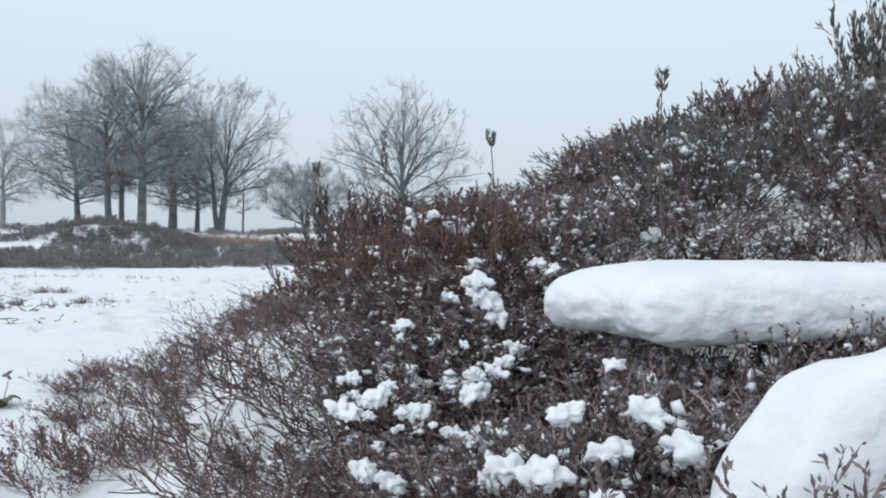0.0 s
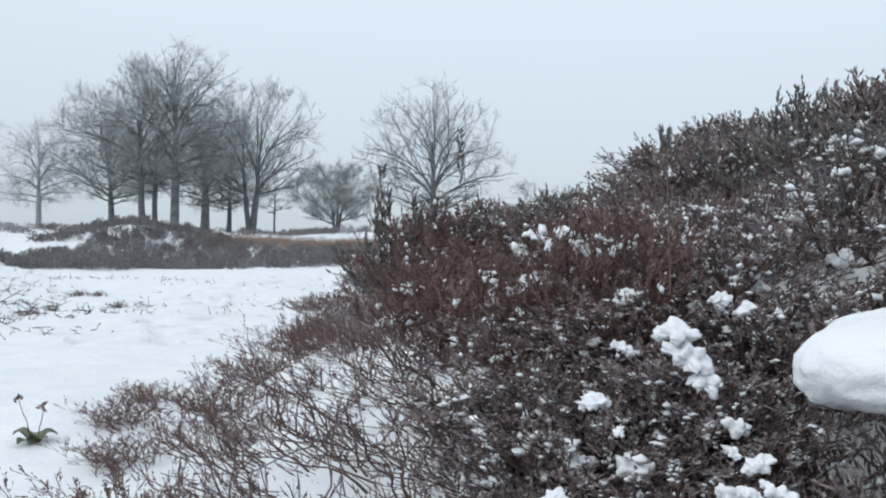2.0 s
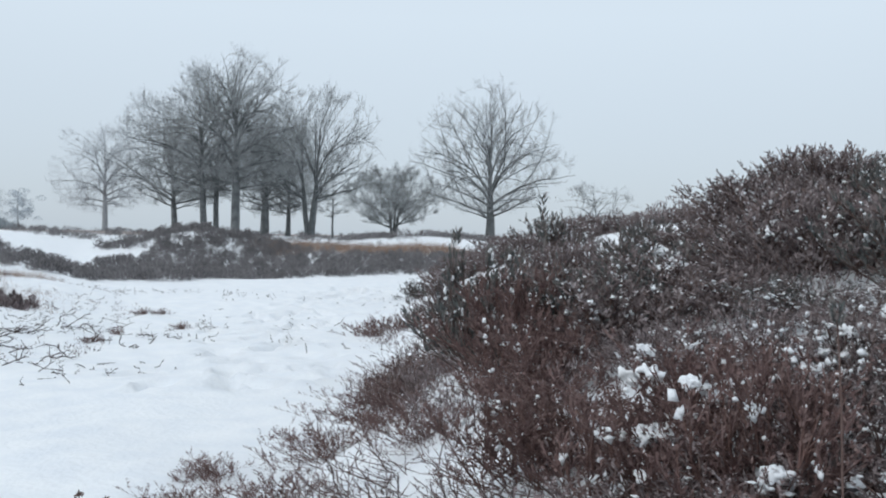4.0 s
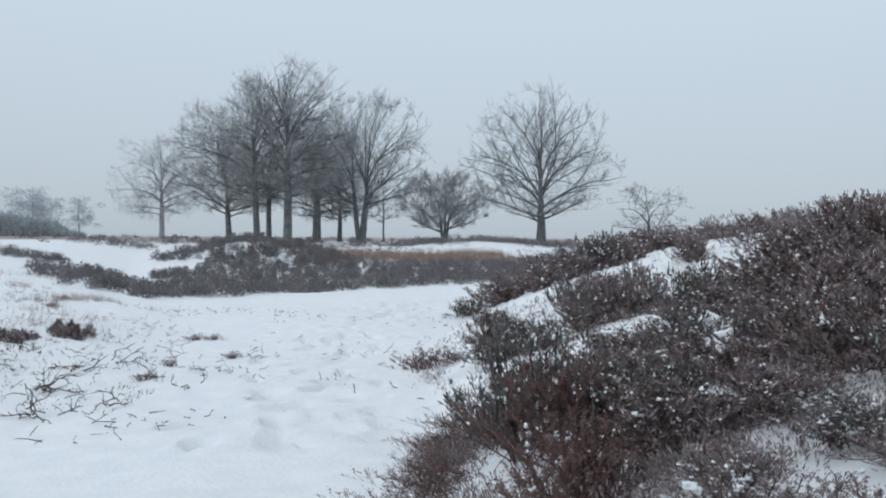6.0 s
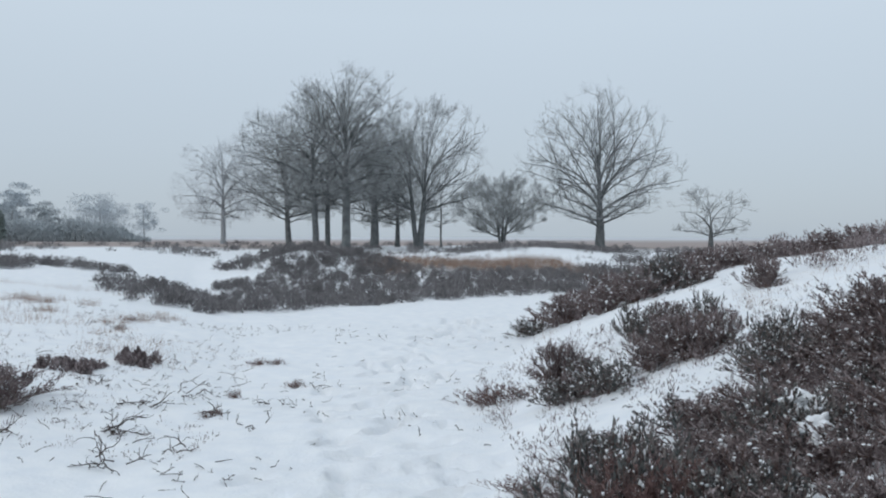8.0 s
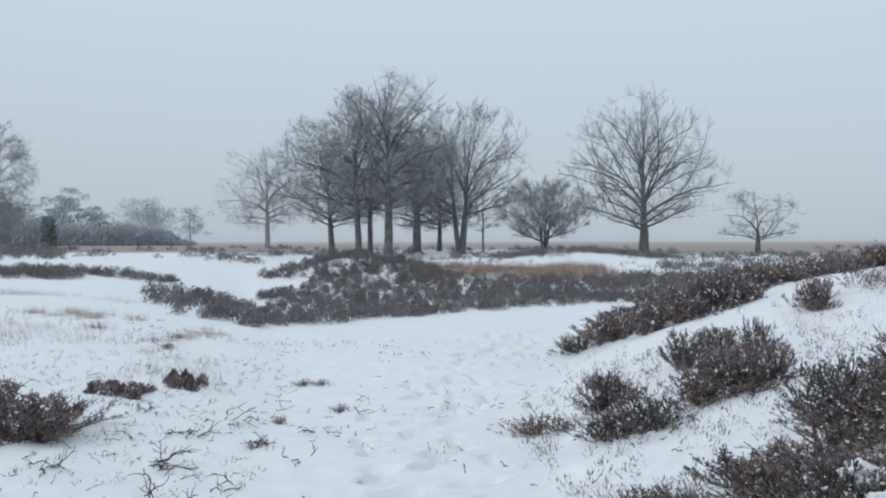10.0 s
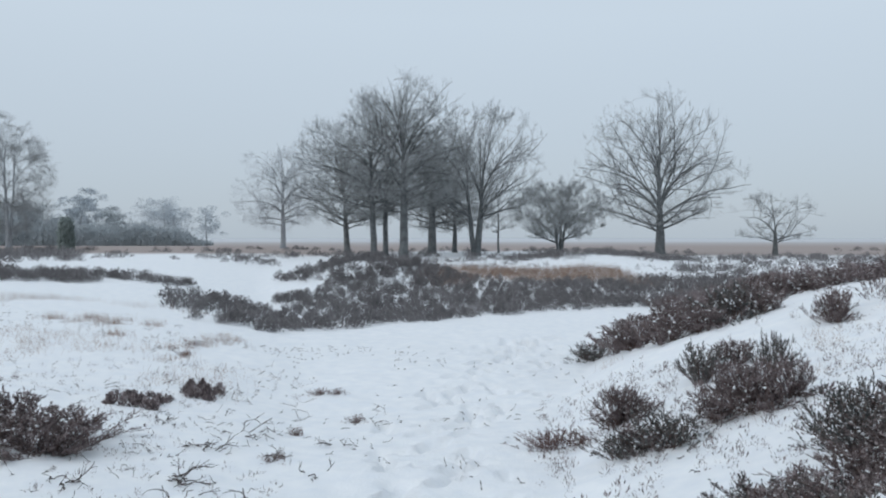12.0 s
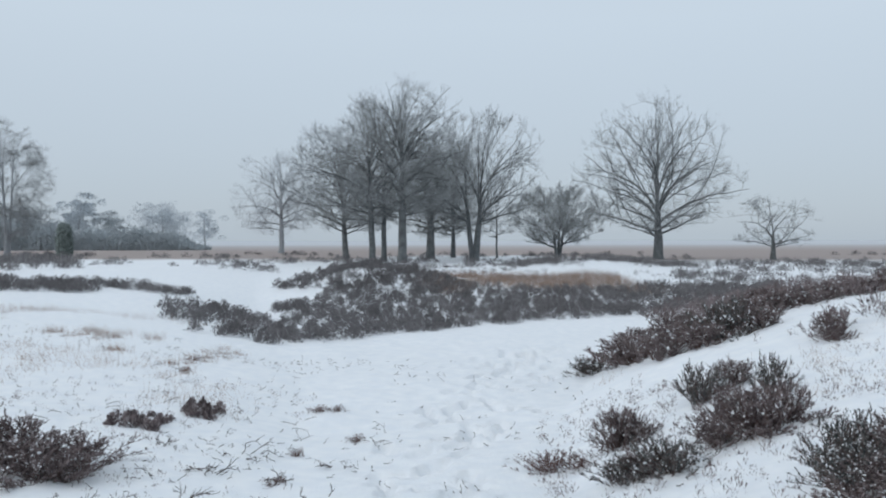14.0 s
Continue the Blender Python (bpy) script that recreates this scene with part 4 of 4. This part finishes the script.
def fallen_twigs(name, label, seed, n, box, cell, long, thick, forks):
    """Dark bits of heather lying on the snow, in loose clusters."""
    rng = np.random.default_rng(seed)
    x, y = rng.uniform(box[0], box[1], n), rng.uniform(box[2], box[3], n)
    ok = value_noise(x, y, cell, seed) > 0.1
    x, y = x[ok], y[ok]
    p = np.stack([x, y, terrain(x, y) + 0.008], -1)
    a = rng.uniform(0, 2 * math.pi, len(x))
    d = np.stack([np.cos(a), np.sin(a), rng.uniform(0.0, 0.5, len(x))], -1)
    P = grow(rng, p, d, 0.025 + long * rng.uniform(0, 1, len(x)) ** 3, 5, 0.1, -0.1)
    P[:, :, 2] = np.maximum(P[:, :, 2], terrain(P[:, :, 0], P[:, :, 1]) + 0.004)
    i = np.repeat(np.arange(len(P)), forks)
    q, t = on_lines(P, i, rng.uniform(0.2, 0.95, len(i)))
    Q = grow(rng, q, t + rng.normal(0, 0.7, (len(i), 3)) + [0, 0, 0.35], rng.uniform(0.02, 0.08, len(i)), 3, 0.25, 0)
    leaf_at, way = on_lines(Q, np.repeat(np.arange(len(Q)), 3), rng.uniform(0.2, 1, len(Q) * 3))
    leaf = flakes(rng, leaf_at, way + rng.normal(0, 0.5, (len(leaf_at), 3)), rng.uniform(0.012, 0.028, len(leaf_at)), thick)
    body = join(tubes(P, np.linspace(1.2, 0.6, 5)[None] * thick * np.ones((len(P), 1)), 4), tubes(Q, np.linspace(0.8, 0.4, 3)[None] * thick * np.ones((len(Q), 1)), 3), leaf)
    tagged(new(name, mesh_of(name, *body, DARK_TWIG)), label, "twigs", kind="stuff")


fallen_twigs("fallen_twigs", "dark broken heather twigs lying on the snow", 90, 380, (-3.4, 0.1, 4.3, 9.6), 0.55, 0.16, 0.0024, 1)
fallen_twigs("scattered_twigs", "small dark twigs scattered on the snowy bank", 91, 800, (-6.5, 0.2, 5.0, 14.5), 0.8, 0.04, 0.0026, 1)
# part of these dark bits stands in for the shade inside footprints
fallen_twigs("path_dark_bits", "bits of dark heather on the trodden path, some in place of shaded dents", 92, 150, (-0.2, 2.2, 5.0, 14.0), 1.0, 0.04, 0.0032, 1)


def twig_heap(x, y, long, n, seed):
    """A small tangle of bent bare heather stems lying on the snow."""
    rng = np.random.default_rng(seed)
    ob = tagged(new("twig_heap"), "tangle of bent bare heather stems on the snow", "twigs", "twig heaps on the bank")
    for k in range(n):
        a = rng.uniform(0, 2 * math.pi)
        start = np.array([[x + rng.normal(0, 0.045), y + rng.normal(0, 0.06), 0.0]])
        start[:, 2] = terrain(start[:, 0], start[:, 1]) + 0.01
        P = grow(rng, start, np.array([[math.cos(a), math.sin(a), 0.35]]), long * rng.uniform(0.3, 0.75), 8, 0.34, -0.07)
        P[:, :, 2] = np.maximum(P[:, :, 2], terrain(P[:, :, 0], P[:, :, 1]) + 0.005)
        fork, way = on_lines(P, np.zeros(3, int), rng.uniform(0.3, 0.95, 3))
        Q = grow(rng, fork, way + rng.normal(0, 0.6, (3, 3)) + [0, 0, 0.4], long * rng.uniform(0.12, 0.3, 3), 4, 0.25, 0.0)
        body = join(tubes(P, np.linspace(0.0042, 0.0018, 8)[None], 6), tubes(Q, np.linspace(0.0026, 0.0012, 4)[None] * np.ones((3, 1)), 4))
        part("stem", mesh_of("stem", *body, DARK_TWIG), ob)


for k, where in enumerate(((-1.27, 6.85, 0.34, 9), (-1.16, 5.95, 0.36, 10), (-1.03, 7.45, 0.32, 6), (-0.7, 6.75, 0.26, 9), (-1.75, 7.4, 0.24, 5), (-0.35, 7.3, 0.3, 3), (-1.75, 5.6, 0.3, 6), (-0.3, 6.2, 0.25, 3), (-0.95, 5.1, 0.3, 7), (-0.6, 5.4, 0.28, 4))):
    twig_heap(*where, 700 + k)


# ---- stalks and snow on the near dune ----
def seed_stalk(x, y, top, tall, tuft, label):
    """A thin stalk that ends in an upright tuft of dry bracts."""
    rng = np.random.default_rng(int(x * 1000 + y * 100))
    P = grow(rng, np.array([[0.0, 0.0, 0.0]]), np.array([[rng.normal(0, 0.06), rng.normal(0, 0.06), 1.0]]), tall, 7, 0.03, 0.0)
    end = P[0, -1]
    n = 56
    a, s = rng.uniform(0, 2 * math.pi, n), rng.uniform(0, 1, n)
    p = end + np.stack([np.cos(a) * 0.003, np.sin(a) * 0.003, (s - 0.75) * tuft], -1)
    wide = 0.6 if tuft < 0.05 else 0.5
    d = np.stack([np.cos(a) * wide, np.sin(a) * wide, 0.9 + 0 * a], -1)
    ob = tagged(new("seed_stalk"), label, "plant", "dry seed stalks")
    part("stalk", mesh_of("stalk", *tubes(P, np.linspace(0.0012, 0.0008, 7)[None], 5), WOOD), ob)
    part("seed_head", mesh_of("seed_head", *spindles(p, d, np.minimum(tuft, 0.04) * rng.uniform(0.4, 0.75, n), np.minimum(tuft, 0.04) * 0.055, 4), LEAF_GREEN), ob, kind="stuff")
    ob.matrix_basis = pose(x, y, top - end[2])


seed_stalk(1.301, 0.766, 0.685, 0.22, 0.024, "thin stalk with a dark dry seed head above the heather")
seed_stalk(1.108, 0.912, 0.61, 0.18, 0.020, "thin stalk with a small dry seed head")
seed_stalk(1.250, 2.250, 0.74, 0.34, 0.15, "upright dark green shoot above the heather")
seed_stalk(1.030, 2.460, 0.675, 0.26, 0.035, "bent thin stalk with a dark seed head")


def snow_body(name, seed, a, b, up, down, square=2.0, flat=0.6, lump=0.012, crumb=0.003, cell=0.06, lobes=0.0, rings=26, around=72):
    """A closed body of settled snow: flat and soft above, uneven and crumbling below."""
    rng = np.random.default_rng(seed)
    th = np.linspace(0, 2 * math.pi, around, endpoint=False)[None]
    ph = np.linspace(-0.49, 0.49, rings)[:, None] * math.pi
    e = 2 / square
    c, s = np.cos(th), np.sin(th)
    r = np.where(ph > 0, np.cos(ph) ** flat, np.cos(ph) ** 0.1)
    rim = 1 + 0.06 * np.sin(3 * th + rng.uniform(0, 6)) + 0.04 * np.sin(7 * th + rng.uniform(0, 6))
    x, y = np.sign(c) * np.abs(c) ** e * a * r * rim, np.sign(s) * np.abs(s) ** e * b * r * rim
    z = np.sin(ph) * np.where(ph > 0, up, down) + 0 * th
    hang = 1 + lobes * (np.sin(5 * th + rng.uniform(0, 6)) + 0.7 * np.sin(13 * th + rng.uniform(0, 6)) + 0.5 * np.sin(29 * th + rng.uniform(0, 6)))
    z = np.where(z < 0, z * np.clip(hang, 0.15, 2.2), z)
    P = np.stack([x, y, z], -1).reshape(-1, 3)
    way = unit(P / [a, b, up])
    shift = Vector(rng.uniform(0, 50, 3))
    push = np.array([[noise.noise(Vector(p) / cell + shift), noise.fractal(Vector(p) / (cell * 0.22) + shift, 0.9, 2.0, 3)] for p in P])
    rough = np.where(P[:, 2] < up * 0.3, 2.4, 1.0)
    P = P + way * (push[:, :1] * lump + push[:, 1:] * (crumb * rough)[:, None])
    i = np.arange(rings * around).reshape(rings, around)
    j = np.roll(i, -1, axis=1)
    quads = np.stack([i[:-1], j[:-1], j[1:], i[1:]], -1).reshape(-1, 4)
    return new(name, mesh_of(name, P, [quads, i[:1, ::-1], i[-1:]], SNOW))


def snow_cap(x, y, z, r, seed, flatness=0.42, tilt=36):
    """A ragged little lump of snow lying in the heather."""
    rng = np.random.default_rng(seed)
    long = rng.uniform(1.0, 1.7)
    ob = snow_body("snow_clump", seed, r * long, r / long ** 0.5, r * flatness, r * flatness * 0.9, 2.0, 0.8, r * 0.8, r * 0.13, r * 0.65, 0.3, 20, 40)
    ob.matrix_basis = pose(x, y, z, tilt + rng.normal(0, 8), rng.uniform(-25, 25), rng.uniform(-45, 25))
    return tagged(ob, "white lump of snow caught in the heather", "snow", "snow lumps in the heather")


def snow_cushion(x, y, z, turn, label, *size, **kw):
    ob = snow_body("snow_cushion", *size, **kw)
    ob.matrix_basis = pose(x, y, z, 0, 0, turn)
    return tagged(ob, label, "snow")


snow_cushion(1.49, 0.605, 0.388, 2, "thick smooth cushion of snow lying on low heather", 12, 0.43, 0.135, 0.048, 0.036, square=3.0, flat=0.24, lump=0.004, crumb=0.0018, cell=0.09, lobes=0.04, rings=44, around=280)
snow_cushion(1.22, 0.17, 0.12, -6, "mound of snow over low heather with shoots poking through", 13, 0.30, 0.11, 0.165, 0.05, square=2.4, flat=0.4, lump=0.024, crumb=0.0018, cell=0.075, lobes=0.1, rings=60, around=160)

snow_cushion(1.30, 0.20, 0.20, 3, "high bank of snow drifted against the heather", 14, 0.27, 0.085, 0.20, 0.10, square=2.6, flat=0.45, lump=0.02, crumb=0.0016, cell=0.09, lobes=0.15, rings=50, around=150)

# lumps in the heather: place, radius
for k, (x, y, z, r) in enumerate(((0.909, 0.676, 0.36, 0.012), (1.027, 0.75, 0.410, 0.022), (1.035, 0.742, 0.388, 0.022), (1.047, 0.735, 0.364, 0.017), (0.93, 0.30, 0.29, 0.03), (0.99, 0.31, 0.30, 0.026), (1.04, 0.28, 0.31, 0.03), (0.965, 0.25, 0.27, 0.034), (1.02, 0.85, 0.38, 0.012), (1.024, 1.17, 0.39, 0.013), (1.06, 0.70, 0.33, 0.014),
                                  (0.93, 0.42, 0.25, 0.020), (0.90, 0.62, 0.27, 0.018), (1.02, 0.30, 0.33, 0.024), (0.92, 0.34, 0.28, 0.024),
                                  (0.977, 0.36, 0.32, 0.022), (0.965, 0.508, 0.33, 0.014), (0.83, 0.44, 0.18, 0.018), (0.88, 0.27, 0.24, 0.020), (1.05, 0.42, 0.35, 0.018), (1.0, 0.58, 0.33, 0.016),
                                  (1.33, 1.30, 0.50, 0.022), (1.58, 1.45, 0.57, 0.024), (1.78, 1.55, 0.63, 0.024), (1.45, 1.05, 0.48, 0.020), (1.28, 1.75, 0.47, 0.020),
                                  (1.10, 1.40, 0.475, 0.020), (1.13, 1.41, 0.468, 0.024), (1.085, 1.29, 0.498, 0.016), (1.08, 1.165, 0.505, 0.014), (1.145, 1.24, 0.483, 0.020), (1.05, 1.22, 0.432, 0.022), (1.065, 1.20, 0.436, 0.018), (1.06, 1.305, 0.412, 0.018), (1.035, 1.36, 0.395, 0.014),
                                  (1.12, 1.045, 0.424, 0.018), (1.14, 1.06, 0.418, 0.016), (1.42, 1.34, 0.55, 0.018), (1.18, 0.92, 0.428, 0.014), (1.24, 0.99, 0.418, 0.016), (1.16, 1.12, 0.40, 0.014), (1.505, 1.23, 0.54, 0.020), (1.89, 1.60, 0.715, 0.022), (1.545, 1.175, 0.61, 0.014),
                                  (1.345, 1.09, 0.432, 0.018), (1.275, 1.05, 0.41, 0.016), (1.19, 0.89, 0.418, 0.016), (0.98, 0.88, 0.258, 0.024), (1.02, 0.82, 0.265, 0.022), (0.95, 0.93, 0.262, 0.018), (1.99, 3.2, 0.63, 0.07), (1.92, 3.0, 0.6, 0.06), (1.88, 2.88, 0.575, 0.05))):
    snow_cap(x, y, z - 0.3 * r, r * (0.5 if y < 0.64 else 0.68), 300 + k)

# a broken patch of snow on the low outer shoots
drift = np.random.default_rng(77)
for k in range(34):
    u, v = drift.uniform(-1, 1, 2)
    x, y = 0.885 + 0.08 * u, 0.50 + 0.085 * v
    snow_cap(x, y, 0.292 + 0.03 * v + drift.normal(0, 0.022), 0.003 + 0.0075 * drift.uniform() ** 1.7, 400 + k, 0.5)


# ---- a small green plant by the path ----
def rosette(x, y):
    """A few broad green leaves half under the snow, with two thin seed stalks."""
    rng = np.random.default_rng(206)
    ob = tagged(new("leafy_plant"), "small green leafy plant with dry stalks in the snow", "plant")
    for a, tall in ((0.4, 0.03), (1.7, 0.022), (2.9, 0.035), (4.1, 0.02), (5.2, 0.03)):
        t = np.linspace(0, 1, 7)
        wide = 0.018 * np.sin(np.clip(t * 0.92 + 0.08, 0, 1) * math.pi) ** 0.7
        out, lift = 0.05 * t, tall * np.sin(t * 2.4)
        side = np.array([-math.sin(a), math.cos(a)])
        ahead = np.array([math.cos(a), math.sin(a)])
        rows = [np.concatenate([ahead[None] * out[:, None] + side[None] * (wide * w)[:, None], (lift + 0.004 * abs(w) + 0.002 * lower)[:, None]], 1) for lower in (0, 1) for w in (-1, 0, 1)]
        v = np.concatenate(rows)
        f = []
        for base, flip in ((0, False), (21, True)):
            for c in (0, 1):
                for k in range(6):
                    q = [base + c * 7 + k, base + c * 7 + k + 1, base + (c + 1) * 7 + k + 1, base + (c + 1) * 7 + k]
                    f.append(q[::-1] if flip else q)
        part("leaf", mesh_of("leaf", v, [np.array(f)], GREEN), ob)
    for lean_x, tall in ((-0.06, 0.13), (0.05, 0.10)):
        P = grow(rng, np.array([[0.0, 0.0, 0.0]]), np.array([[lean_x * 6, -0.2, 1.0]]), tall, 7, 0.14, 0.0)
        stalk = part("stalk", mesh_of("stalk", *tubes(P, np.linspace(0.0014, 0.0009, 7)[None], 5), WOOD), ob)
        tip = P[0, -1] + rng.normal(0, 0.003, (10, 3))
        part("seed_head", mesh_of("seed_head", *spindles(tip, rng.normal(0, 0.6, (10, 3)) + [0, 0, 0.6], 0.014, 0.003, 4), WOOD), stalk)
    ob.matrix_basis = pose(x, y, float(terrain(x, y)) - 0.012)


rosette(0.20, 2.19)
